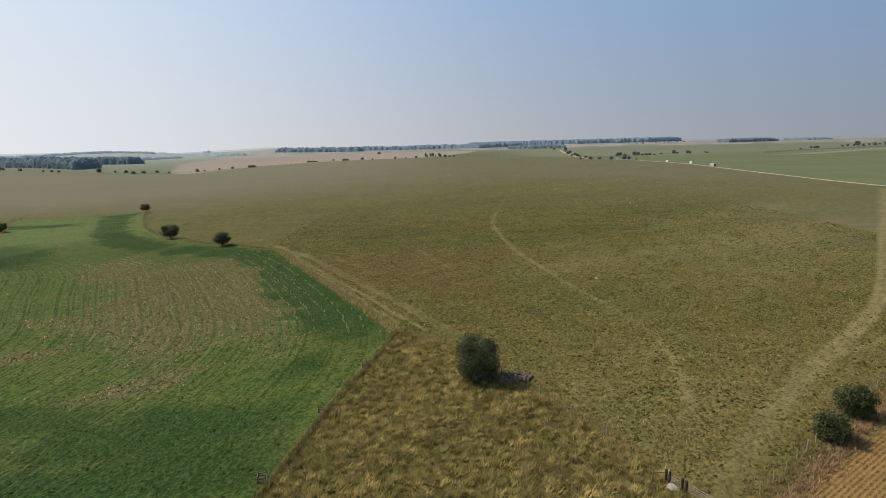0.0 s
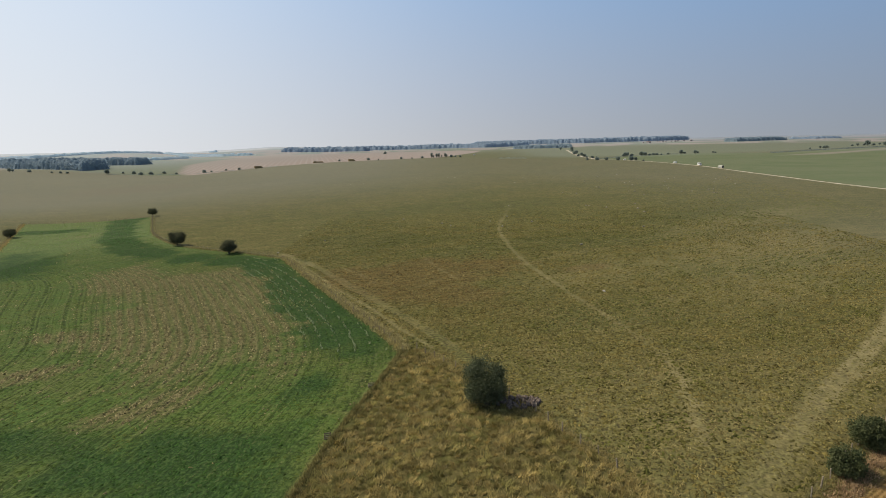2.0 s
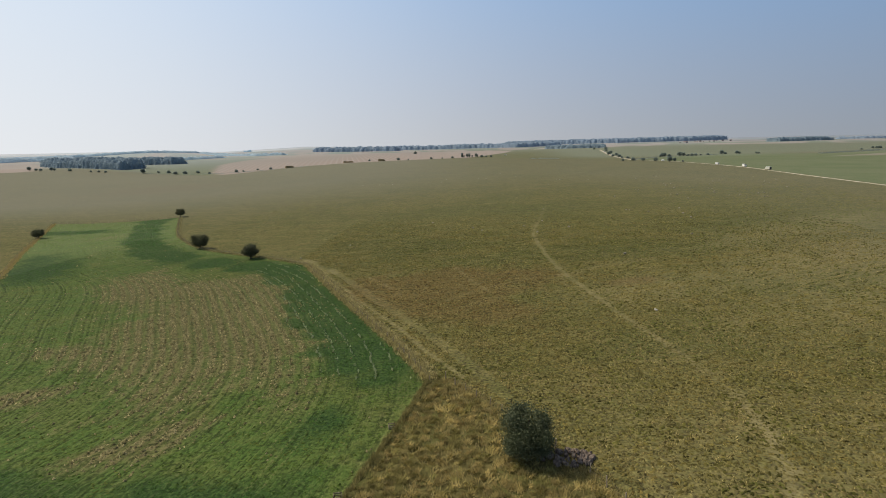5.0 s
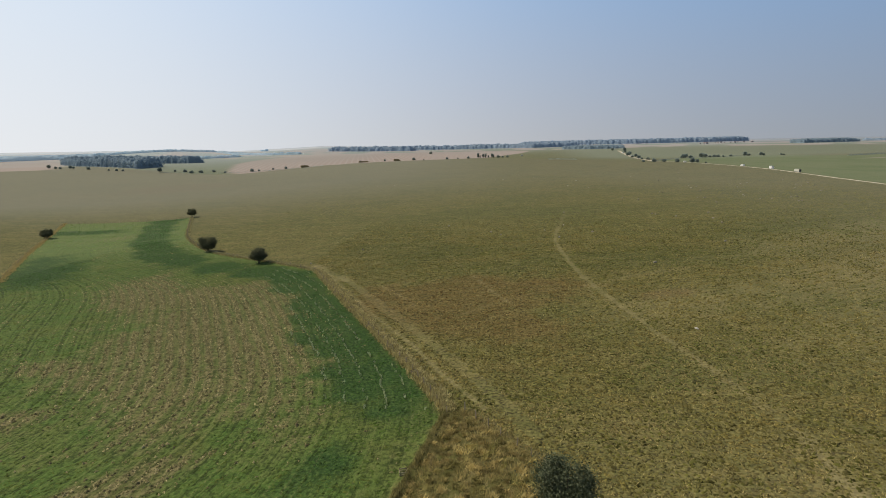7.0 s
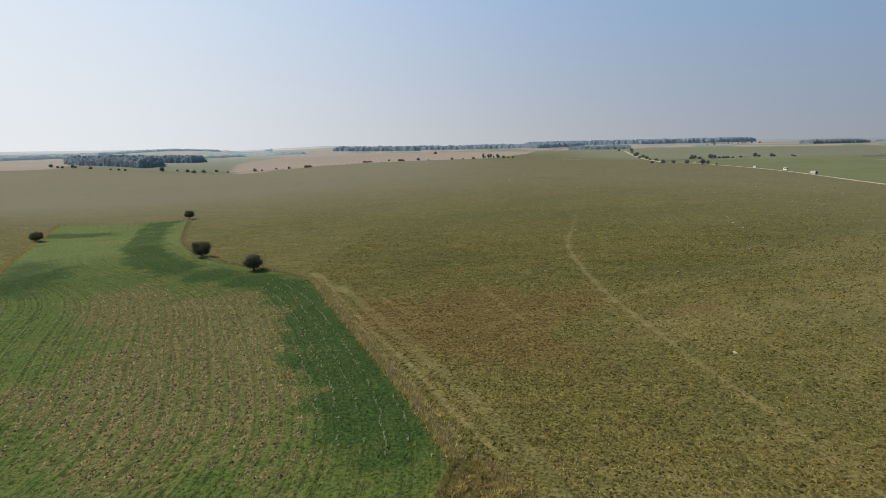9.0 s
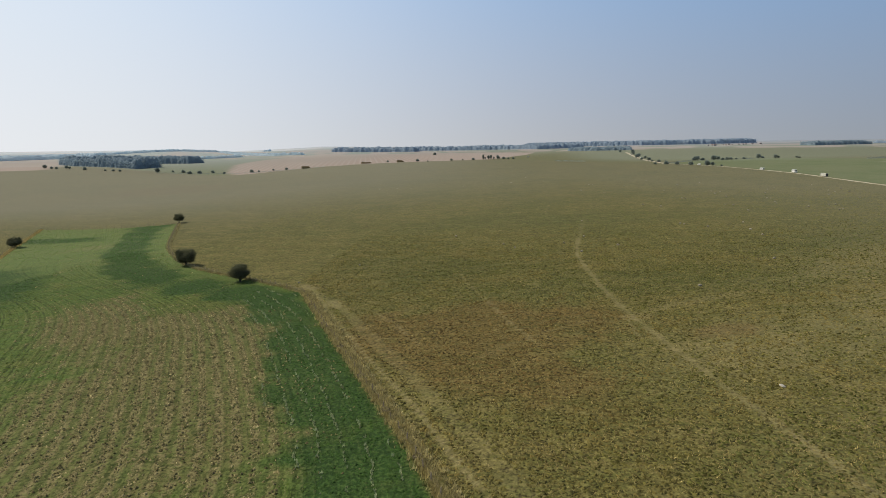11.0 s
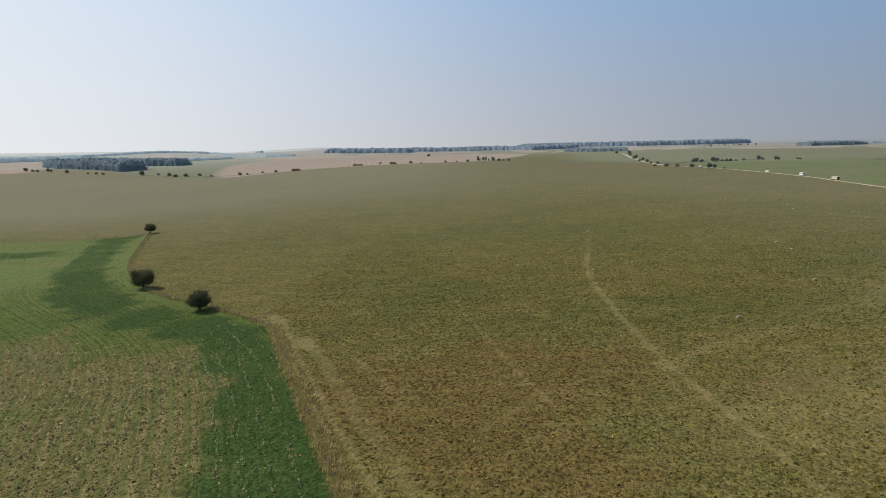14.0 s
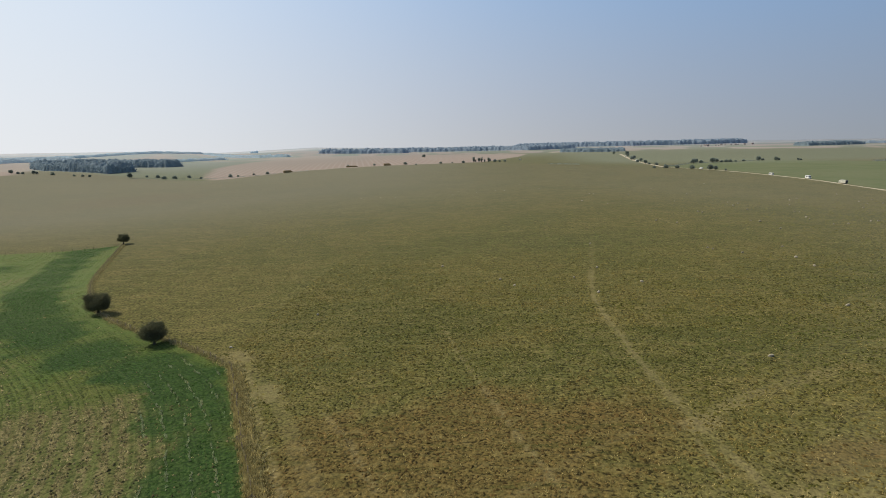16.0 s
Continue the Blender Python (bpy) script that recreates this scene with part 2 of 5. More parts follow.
def ground_material():
    m, n, l, b = nodes_of("field_ground", 0.95, 0.1)
    co = n.new("ShaderNodeTexCoord").outputs["Object"]

    def masks(name):
        a = n.new("ShaderNodeAttribute")
        a.attribute_name = name
        s = n.new("ShaderNodeSeparateColor")
        l.new(a.outputs["Color"], s.inputs[0])
        return s.outputs[0], s.outputs[1], s.outputs[2], a.outputs["Alpha"]

    crop, weedy, lush, wear = masks("m1")
    rough, plough, green, stubble = masks("m2")
    brown, dry, hills, close = masks("m3")
    rows = n.new("ShaderNodeAttribute")
    rows.attribute_name = "rows"
    fine = noise_node(n, l, 3.0, 6, 0.8, co)
    small = noise_node(n, l, 0.95, 6, 0.75, co, 0.8)
    mid = noise_node(n, l, 0.13, 6, 0.65, co, 0.8)
    wide = noise_node(n, l, 0.022, 5, 0.6, co, 0.5)
    # grazed pasture
    c = mix(n, l, ramp(n, l, mid, 0.35, 0.68), (0.116, 0.109, 0.032), (0.154, 0.131, 0.044))
    c = mix(n, l, ramp(n, l, wide, 0.42, 0.66, 0, 0.6), c, (0.086, 0.094, 0.027))
    c = mix(n, l, ramp(n, l, brown, 0.0, 1.0, 0, 0.85), c, (0.132, 0.088, 0.029))
    c = mix(n, l, ramp(n, l, brown, 0.0, -0.8, 0, 0.8), c, (0.082, 0.090, 0.029))
    # shade between tufts painted in: hollows darkened, tops lightened, with the bump
    lump = noise_node(n, l, 2.1, 1.5, 0.5, co, 0.15)
    grain = math_node(n, l, "MULTIPLY", math_node(n, l, "MULTIPLY", ramp(n, l, lump, 0.32, 0.50, 0.22, 1.0), ramp(n, l, lump, 0.52, 0.70, 1.0, 1.45)), ramp(n, l, small, 0.62, 0.42, 0.78, 1.18))
    grain = math_node(n, l, "MULTIPLY", grain, ramp(n, l, fine, 0.42, 0.62, 0.90, 1.16))
    c = mix(n, l, 1.0, c, grain, "MULTIPLY")
    clump = noise_node(n, l, 0.42, 3, 0.55, co, 1.2)
    c = mix(n, l, ramp(n, l, clump, 0.52, 0.68, 0, 0.30), c, (0.245, 0.205, 0.080))
    c = mix(n, l, ramp(n, l, clump, 0.46, 0.32, 0, 0.30), c, (0.072, 0.080, 0.022))
    stretch = n.new("ShaderNodeMapping")
    stretch.inputs["Rotation"].default_value, stretch.inputs["Scale"].default_value = (0, 0, radians(-31)), (0.05, 0.55, 1)
    l.new(co, stretch.inputs["Vector"])
    streak = noise_node(n, l, 1.0, 5, 0.7, stretch.outputs[0], 0.5)
    c = mix(n, l, ramp(n, l, streak, 0.50, 0.66, 0, 0.5), c, (0.080, 0.082, 0.022))
    c = mix(n, l, ramp(n, l, streak, 0.46, 0.34, 0, 0.5), c, (0.205, 0.172, 0.062))
    # haze painted in: greyer, paler base colour on the distant pasture
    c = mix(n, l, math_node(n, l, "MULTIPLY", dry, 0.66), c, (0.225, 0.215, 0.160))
    # rough dry grass
    r = mix(n, l, ramp(n, l, small, 0.40, 0.60), (0.150, 0.122, 0.042), (0.075, 0.066, 0.020))
    r = mix(n, l, ramp(n, l, mid, 0.48, 0.66, 0, 0.7), r, (0.090, 0.096, 0.022))
    c = mix(n, l, rough, c, r)
    # sown crop
    k = mix(n, l, ramp(n, l, mid, 0.35, 0.7), (0.076, 0.132, 0.026), (0.120, 0.146, 0.037))
    k = mix(n, l, ramp(n, l, wide, 0.45, 0.68, 0, 0.6), k, (0.125, 0.118, 0.034))
    k = mix(n, l, lush, k, mix(n, l, ramp(n, l, mid, 0.35, 0.65), (0.038, 0.092, 0.020), (0.022, 0.060, 0.016)))
    w = n.new("ShaderNodeTexNoise")
    w.noise_dimensions = "1D"
    w.inputs["Scale"].default_value, w.inputs["Detail"].default_value = 1.25, 3
    bent = math_node(n, l, "ADD", rows.outputs["Fac"], math_node(n, l, "MULTIPLY", small, 0.7))
    l.new(bent, w.inputs["W"])
    pulse = n.new("ShaderNodeMath")
    pulse.operation = "SINE"
    l.new(math_node(n, l, "MULTIPLY", math_node(n, l, "ADD", rows.outputs["Fac"], math_node(n, l, "MULTIPLY", math_node(n, l, "SUBTRACT", small, 0.5), 0.9)), 2 * math.pi / 2.3), pulse.inputs[0])
    strip = ramp(n, l, pulse.outputs[0], -0.8, 0.7, 0.12, 1.0)
    weeds = mix(n, l, ramp(n, l, small, 0.42, 0.62), (0.238, 0.196, 0.092), (0.115, 0.097, 0.040))
    k = mix(n, l, math_node(n, l, "MULTIPLY", weedy, 0.75), k, mix(n, l, ramp(n, l, mid, 0.4, 0.6), (0.128, 0.120, 0.043), (0.152, 0.126, 0.052)))
    k = mix(n, l, math_node(n, l, "MULTIPLY", weedy, strip), k, weeds)
    k = mix(n, l, ramp(n, l, small, 0.50, 0.57, 0, 0.5), k, (0.040, 0.060, 0.012))
    # the crop's hollows get the same painted shade, its tops a lighter tone
    k = mix(n, l, ramp(n, l, lump, 0.50, 0.32, 0, 0.6), k, (0.030, 0.044, 0.012))
    k = mix(n, l, ramp(n, l, lump, 0.54, 0.68, 0, 0.40), k, (0.150, 0.190, 0.050))
    k = mix(n, l, ramp(n, l, fine, 0.53, 0.62, 0, 0.15), k, (0.20, 0.22, 0.07))
    # haze painted on the far crop: paler green away from the near rows
    k = mix(n, l, ramp(n, l, close, 1.0, 0.0, 0, 0.5), k, (0.165, 0.205, 0.075))
    drill_mark = math_node(n, l, "MULTIPLY", ramp(n, l, w.outputs["Fac"], 0.52, 0.60), ramp(n, l, small, 0.38, 0.58))
    k = mix(n, l, math_node(n, l, "MULTIPLY", math_node(n, l, "MULTIPLY", drill_mark, close), math_node(n, l, "SUBTRACT", 0.72, math_node(n, l, "MULTIPLY", weedy, 0.45))), k, (0.024, 0.034, 0.008))
    pale = math_node(n, l, "MULTIPLY", ramp(n, l, w.outputs["Fac"], 0.40, 0.32), ramp(n, l, fine, 0.45, 0.62))
    k = mix(n, l, math_node(n, l, "MULTIPLY", math_node(n, l, "MULTIPLY", pale, close), 0.6), k, (0.20, 0.19, 0.075))
    k = mix(n, l, math_node(n, l, "MULTIPLY", lush, 0.72), k, mix(n, l, ramp(n, l, lump, 0.4, 0.6), (0.022, 0.048, 0.013), (0.050, 0.092, 0.024)))
    c = mix(n, l, crop, c, k)
    c = mix(n, l, math_node(n, l, "MULTIPLY", wear, ramp(n, l, fine, 0.3, 0.6, 0.5, 1.0)), c, (0.330, 0.270, 0.130))
    # harvested field in golden drill rows
    t = n.new("ShaderNodeTexWave")
    t.inputs["Scale"].default_value, t.inputs["Distortion"].default_value = 0.75, 0.4
    t.inputs["Detail"].default_value = 2
    turn = n.new("ShaderNodeMapping")
    turn.inputs["Rotation"].default_value = (0, 0, radians(57))
    l.new(co, turn.inputs["Vector"])
    l.new(turn.outputs[0], t.inputs["Vector"])
    p = mix(n, l, t.outputs["Fac"], (0.345, 0.222, 0.084), (0.235, 0.145, 0.054))
    p = mix(n, l, ramp(n, l, mid, 0.45, 0.7, 0, 0.35), p, (0.25, 0.155, 0.062))
    p = mix(n, l, ramp(n, l, small, 0.5, 0.62, 0, 0.15), p, (0.20, 0.12, 0.05))
    c = mix(n, l, plough, c, p)
    g = mix(n, l, ramp(n, l, wide, 0.35, 0.65), (0.142, 0.168, 0.082), (0.168, 0.184, 0.098))
    c = mix(n, l, green, c, g)
    # far stubble with swaths of straw
    u = n.new("ShaderNodeTexWave")
    u.inputs["Scale"].default_value, u.inputs["Distortion"].default_value = 0.03, 0.6
    far_turn = n.new("ShaderNodeMapping")
    far_turn.inputs["Rotation"].default_value = (0, 0, radians(-14))
    l.new(co, far_turn.inputs["Vector"])
    l.new(far_turn.outputs[0], u.inputs["Vector"])
    s = mix(n, l, ramp(n, l, u.outputs["Fac"], 0.6, 0.95, 0, 0.4), (0.335, 0.268, 0.225), (0.43, 0.37, 0.32))
    c = mix(n, l, stubble, c, s)
    # haze painted over the far ground, paler and bluer with distance
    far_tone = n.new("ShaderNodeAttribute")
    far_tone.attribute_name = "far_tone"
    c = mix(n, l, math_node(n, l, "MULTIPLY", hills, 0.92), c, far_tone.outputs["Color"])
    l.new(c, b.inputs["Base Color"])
    height = math_node(n, l, "ADD", math_node(n, l, "MULTIPLY", fine, 0.06), math_node(n, l, "MULTIPLY", lump, 0.9))
    height = math_node(n, l, "ADD", height, math_node(n, l, "MULTIPLY", math_node(n, l, "MULTIPLY", w.outputs["Fac"], crop), -0.7))
    bump = n.new("ShaderNodeBump")
    bump.inputs["Strength"].default_value, bump.inputs["Distance"].default_value = 0.7, 0.35
    l.new(height, bump.inputs["Height"])
    l.new(bump.outputs[0], b.inputs["Normal"])
    return m


def drill(x, y):
    """A number that is the same all along a drill row: rows bend with the field's curved side."""
    ys = np.arange(-100, 420, 2.0)
    line = NEAR_FENCE[:-1] + MID_FENCE + TOP_FENCE[1:]
    side = np.interp(ys, [p[1] for p in line], [p[0] for p in line])
    for _ in range(3):
        side = np.convolve(np.pad(side, 8, mode="edge"), np.ones(17) / 17, mode="valid")
    slope = np.gradient(side, ys)
    return (np.interp(y, ys, side) - x) / np.sqrt(1 + np.interp(y, ys, slope) ** 2)


def crop_masks(x, y):
    """In the sown field: how far inside, how weedy, how lush, and the run of the drill rows."""
    d = inside(x, y, CROP)
    right = beside(x, y, NEAR_FENCE + MID_FENCE[1:] + TOP_FENCE[1:])
    wob = waves(x, y, 22, 3)
    weedy = spots(x, y, [(-56, 120, 40, 24, 112), (-72, 150, 22, 12, 20), (-62, 100, 14, 6, 10), (-78, 103, 8, 4, 0), (-75, 82, 12, 4, 30), (-96, 152, 22, 10, 125), (-44, 72, 12, 3.5, 40), (-172, 246, 12, 6, 60)])
    weedy = smooth(0.02, 0.95, weedy + 0.26 * wob + 0.20 * waves(x, y, 6, 9)) * 0.9
    middle = np.interp(y, (100, 150, 165, 180, 200, 290, 320), (5, 5, 7, 12, 14, 14, 8))
    band = smooth(12.5, 3.5, np.abs(right - middle) + 2.5 * wob) * smooth(95, 115, y + 0.3 * x + 22)
    lush = np.maximum(band, spots(x, y, [(-20, 99, 9, 17, 25), (-21, 78, 9, 4, 60), (-34, 58, 19, 7, 15), (-56, 60, 15, 7, 10), (-30, 49, 16, 6, 10), (-48, 46, 14, 6, 0), (-150, 180, 32, 13, 125), (-205, 262, 24, 9, 15), (-106, 188, 13, 8, 30)]))
    lush = np.clip(lush - 0.55 * spots(x, y, [(-30.5, 144.5, 4.5, 3.5, 0), (-37, 154, 5, 3, 30), (-52, 182, 8, 5, 30)]), 0, 1)
    lush = smooth(0.2, 1.0, lush * (1 + 0.35 * waves(x, y, 34, 29, 2)) + 0.25 * waves(x, y, 14, 5)) * 0.9
    return d, weedy * (1 - 0.9 * lush), lush, drill(x, y)


def hazed_country(x, y, stubble):
    """Colours of the far country, a patchwork of stubble, leys and pasture. Haze is painted in: paler with distance and
    towards the sun.
    """
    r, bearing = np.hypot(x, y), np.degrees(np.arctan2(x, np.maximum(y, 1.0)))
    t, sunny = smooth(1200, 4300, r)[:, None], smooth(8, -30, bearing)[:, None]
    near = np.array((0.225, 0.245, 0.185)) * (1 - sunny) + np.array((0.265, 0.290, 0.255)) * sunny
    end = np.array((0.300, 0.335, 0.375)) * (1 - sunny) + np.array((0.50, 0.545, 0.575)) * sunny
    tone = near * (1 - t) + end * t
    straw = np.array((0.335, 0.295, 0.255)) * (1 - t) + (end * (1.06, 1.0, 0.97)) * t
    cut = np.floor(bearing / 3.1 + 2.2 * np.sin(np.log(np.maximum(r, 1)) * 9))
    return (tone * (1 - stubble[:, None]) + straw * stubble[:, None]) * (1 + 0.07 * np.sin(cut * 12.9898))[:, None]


def brown_patches(x, y):
    """Where the pasture is burnt brown."""
    v = spots(x, y, [(-8, 132, 26, 13, 150), (-12, 150, 36, 18, 20), (38, 150, 10, 4, 20), (-292, 495, 62, 38, 60)])
    return np.clip(smooth(0.1, 0.9, v + 0.3 * waves(x, y, 16, 15)) + 0.22 * smooth(0.2, 1.2, waves(x, y, 90, 16)), 0, 1) * 0.74


def darker_green(x, y):
    """Where the pasture stays green, and a far-left hollow whose shading is painted in."""
    v = spots(x, y, [(45, 190, 70, 16, 12), (-30, 205, 35, 16, -10), (36, 108, 24, 11, 25), (90, 150, 30, 10, 20), (10, 300, 90, 25, 5), (130, 240, 60, 22, 15), (-26, 163, 9, 5, 0), (-385, 500, 60, 26, 60), (-150, 560, 95, 30, 0)])
    return np.clip(v + 0.35 * waves(x, y, 26, 191) * v + 0.3 * smooth(0.3, 1.2, waves(x, y, 70, 192)), 0, 1)


def build_ground():
    xs, ys = steps(-150, 106, 0.75, 1.024, 1.024), steps(30, 262, 0.75, 1.15, 1.024)
    x, y = (a.ravel() for a in np.meshgrid(xs, ys))
    z = land(x, y)
    d, weedy, lush, rowline = crop_masks(x, y)
    crop = smooth(-0.6, 0.9, d + 0.5 * waves(x, y, 4, 2))
    rough = smooth(-1.0, 1.5, inside(x, y, ROUGH) + 0.8 * waves(x, y, 5, 4))
    margin = smooth(0.9, 0.3, beside(x, y, [(a + (0.9 if b > 88 else 0.3), b + (0.5 if b > 88 else 0)) for a, b in NEAR_FENCE + MID_FENCE[1:] + TOP_FENCE[1:]]) + 0.6 * waves(x, y, 4, 8))
    margin *= smooth(2.4, 1.2, beside(x, y, TOP_FENCE)) * smooth(176, 186, y) + smooth(186, 176, y)
    rough = np.maximum(rough, margin)
    bank = smooth(4.2, 1.5, beside(x, y, RIGHT_FENCE)) * smooth(200, 100, x)
    dead = smooth(0.2, 0.8, inside(x, y, PLOUGH) + 3.2) * smooth(0.3, -0.3, inside(x, y, PLOUGH)) * smooth(160, 90, x)
    rough = np.maximum(rough, 0.8 * bank) * (1 - dead)
    plough = smooth(-0.3, 0.5, inside(x, y, PLOUGH) + 0.3 * waves(x, y, 3, 6))
    path = smooth(1.6, 0.2, beside(x, y, FOOTPATH) + 0.6 * waves(x, y, 7, 11)) * np.clip(0.36 + 0.2 * waves(x, y, 26, 17) + 0.2 * waves(x, y, 5, 25), 0.05, 0.65) * smooth(330, 215, y)
    path = np.maximum(path, 0.34 * smooth(2.0, 0.2, beside(x, y, [(23, 159), (30, 164.3), (38, 169.6), (60, 181), (95, 205)]) + 0.8 * waves(x, y, 6, 26)) * smooth(100, 25, x))
    dd = np.minimum(beside(x, y, DROVE), 0.9 + beside(x, y, [(50, 68.5), (58.8, 73.8), (69.4, 79.9), (95, 98)]))
    tread = np.interp(y, (44, 54, 70, 84, 120), (0.10, 0.22, 0.5, 0.8, 0.7)) * np.clip(1 + 0.35 * waves(x, y, 4, 28, 3), 0.4, 1.3)
    drove = tread * np.maximum(0.85 * smooth(0.8, 0.3, np.abs(dd - 0.8) + 0.25 * waves(x, y, 9, 12)), np.clip(0.38 + 0.3 * waves(x, y, 18, 24), 0.1, 0.75) * smooth(2.2, 0.4, dd + 0.6 * waves(x, y, 11, 18)))
    ft = beside(x, y, FENCE_TRACK)
    ruts = smooth(79, 100, y) * smooth(194, 165, y) * np.maximum(0.25 * smooth(0.4, 0.1, np.abs(np.abs(ft + 0.3 * waves(x, y, 9, 19)) - 0.75)), np.clip(0.08 + 0.12 * waves(x, y, 12, 23), 0, 0.3) * smooth(2.6, 0.4, ft + 0.8 * waves(x, y, 7, 20)))
    along = beside(x, y, FENCE_RUT)
    ruts = np.maximum(ruts, 0.6 * smooth(0.5, 0.12, along + 0.25 * waves(x, y, 6, 14)))
    worn = np.maximum.reduce([path, drove, ruts])
    for line in ([(-33, 159.6), (-27, 151.4), (-23.8, 145.6), (-20.9, 140.7)], [(-18, 200), (-10.2, 174.6), (-6.8, 164.6), (-3, 153), (1.5, 142)], [(21.6, 156.4), (20.7, 149.9), (21, 146)]):
        worn = np.maximum(worn, 0.4 * smooth(0.55, 0.1, beside(x, y, line) + 0.25 * waves(x, y, 4, 27)))
    # thin lines trodden by grazing animals
    g = np.random.default_rng(21)
    for _ in range(26):
        cx, cy, a, ln = g.uniform(-50, 150), g.uniform(95, 330), g.normal(0.5, 0.8), g.uniform(20, 70)
        line = rounded([(cx, cy), (cx + ln * 0.5 * math.sin(a) + g.normal(0, 3), cy + ln * 0.5 * math.cos(a)), (cx + ln * math.sin(a + 0.15), cy + ln * math.cos(a + 0.15))])
        worn = np.maximum(worn, g.uniform(0.12, 0.3) * smooth(0.7, 0.1, beside(x, y, line)) * (d < 0))
    # bare, trampled spots
    worn = np.maximum(worn, 0.42 * smooth(0.15, 0.8, spots(x, y, [(-45, 166.5, 4.5, 2.6, 120), (23.5, 158.5, 4.5, 2.4, 30), (-58, 182, 5, 3, 140)]) + 0.15 * waves(x, y, 2.5, 33, 3)))
    # paler straw tone over the right-hand bands and the near pasture
    worn = np.maximum(worn, (0.30 + 0.12 * waves(x, y, 12, 34, 3)) * spots(x, y, [(50, 146, 34, 14, 30), (95, 168, 60, 20, 33), (75, 128, 45, 16, 30), (120, 220, 60, 16, 32)])) + 0.2 * smooth(105, 70, y) * smooth(25, 50, y) * (0.35 + 0.65 * smooth(-5, 25, x))
    worn = np.clip(worn, 0, 1) * (1 - crop) * (1 - plough)
    brown = np.clip(1.2 * dead + brown_patches(x, y), 0, 1)
    brown = brown - 0.45 * darker_green(x, y) * (brown < 0.25)
    green = smooth(-2, 2, inside(x, y, RIGHT_FIELD))
    far = inside(x, y, BEYOND)
    stubble = smooth(-4, 4, inside(x, y, FAR_STUBBLE))
    bearing, r = np.degrees(np.arctan2(x, y)), np.hypot(x, y)
    farfields = smooth(-0.2, 0.3, waves(bearing * 60, np.log(np.maximum(r, 1)) * 900, 420, 31, 2)) * smooth(1500, 1700, r)
    stubble = np.maximum(stubble, farfields * (y > 0))
    stubble = np.maximum(stubble, smooth(-4, 4, inside(x, y, LEFT_STUBBLE)))
    green = np.maximum(green, (0.7 - 0.45 * smooth(-350, -100, x)) * smooth(0, 20, far) * (1 - stubble))
    green = np.maximum(green, 0.38 * smooth(860, 960, y) * smooth(200, 280, x) * smooth(1650, 1400, r))
    stubble = np.maximum(stubble, 0.55 * smooth(-3, 3, inside(x, y, [(424, 706), (479, 692), (651, 795), (760, 880), (690, 850), (560, 770)])))
    # haze painted over the left-hand rise and beyond, and over the far country
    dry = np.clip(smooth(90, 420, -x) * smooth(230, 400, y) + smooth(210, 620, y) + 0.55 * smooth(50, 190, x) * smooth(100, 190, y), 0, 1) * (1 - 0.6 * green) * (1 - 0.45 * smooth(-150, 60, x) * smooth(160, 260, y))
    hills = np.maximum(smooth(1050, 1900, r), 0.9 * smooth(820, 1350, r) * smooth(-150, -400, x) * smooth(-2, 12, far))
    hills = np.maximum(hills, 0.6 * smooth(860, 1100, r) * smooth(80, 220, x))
    # relief: clumps, rows and the grassy bank by the fences
    fade = smooth(420, 200, r)
    z = z + fade * (0.05 * waves(x, y, 3.0, 41, 3) * (1 - plough) + 0.14 * rough * waves(x, y, 2.2, 42, 2) + 0.30 * margin * (1 - plough))
    nx, ny = len(xs), len(ys)
    i = (np.arange(ny - 1)[:, None] * nx + np.arange(nx - 1)[None, :]).ravel()
    me = mesh_np("ground", np.stack([x, y, z], 1), np.stack([i, i + 1, i + nx + 1, i + nx], 1))
    for name, cols in (("far_tone", (*hazed_country(x, y, stubble).T, np.ones(len(x)))), ("m1", (crop, weedy, lush, worn)), ("m2", (rough * (1 - crop), plough, green, stubble)), ("m3", (brown, dry, hills, smooth(240, 165, y)))):
        a = me.attributes.new(name, "FLOAT_COLOR", "POINT")
        a.data.foreach_set("color", np.stack(cols, 1).astype(np.float32).ravel())
    a = me.attributes.new("rows", "FLOAT", "POINT")
    a.data.foreach_set("value", rowline.astype(np.float32))
    me.polygons.foreach_set("use_smooth", np.ones(len(me.polygons), dtype=bool))
    return tagged(part("ground", me, ground_material()), "rolling downland of dry pasture, sown crop and stubble fields", "ground", kind="structure")


build_ground()

# ---- materials of the things ----


def plain(name, colour, other=None, scale=6.0, roughness=0.85, metal=0.0, island=0.0, bump=0.0, specular=0.25):
    """Two tones mixed by grain, and, for leaves and blades, from piece to piece."""
    m, n, l, b = nodes_of(name, roughness, specular)
    b.inputs["Metallic"].default_value = metal
    co = n.new("ShaderNodeTexCoord").outputs["Object"]
    f = ramp(n, l, noise_node(n, l, scale, 5, 0.65, co), 0.35, 0.65)
    if island:
        geo = n.new("ShaderNodeNewGeometry")
        f = math_node(n, l, "ADD", math_node(n, l, "MULTIPLY", f, 1 - island), math_node(n, l, "MULTIPLY", geo.outputs["Random Per Island"], island))
    c = mix(n, l, f, colour, other or tuple(0.7 * v for v in colour))
    l.new(c, b.inputs["Base Color"])
    if bump:
        t = n.new("ShaderNodeBump")
        t.inputs["Strength"].default_value, t.inputs["Distance"].default_value = 0.6, bump
        l.new(noise_node(n, l, scale * 2.5, 5, 0.7, co), t.inputs["Height"])
        l.new(t.outputs[0], b.inputs["Normal"])
    return m


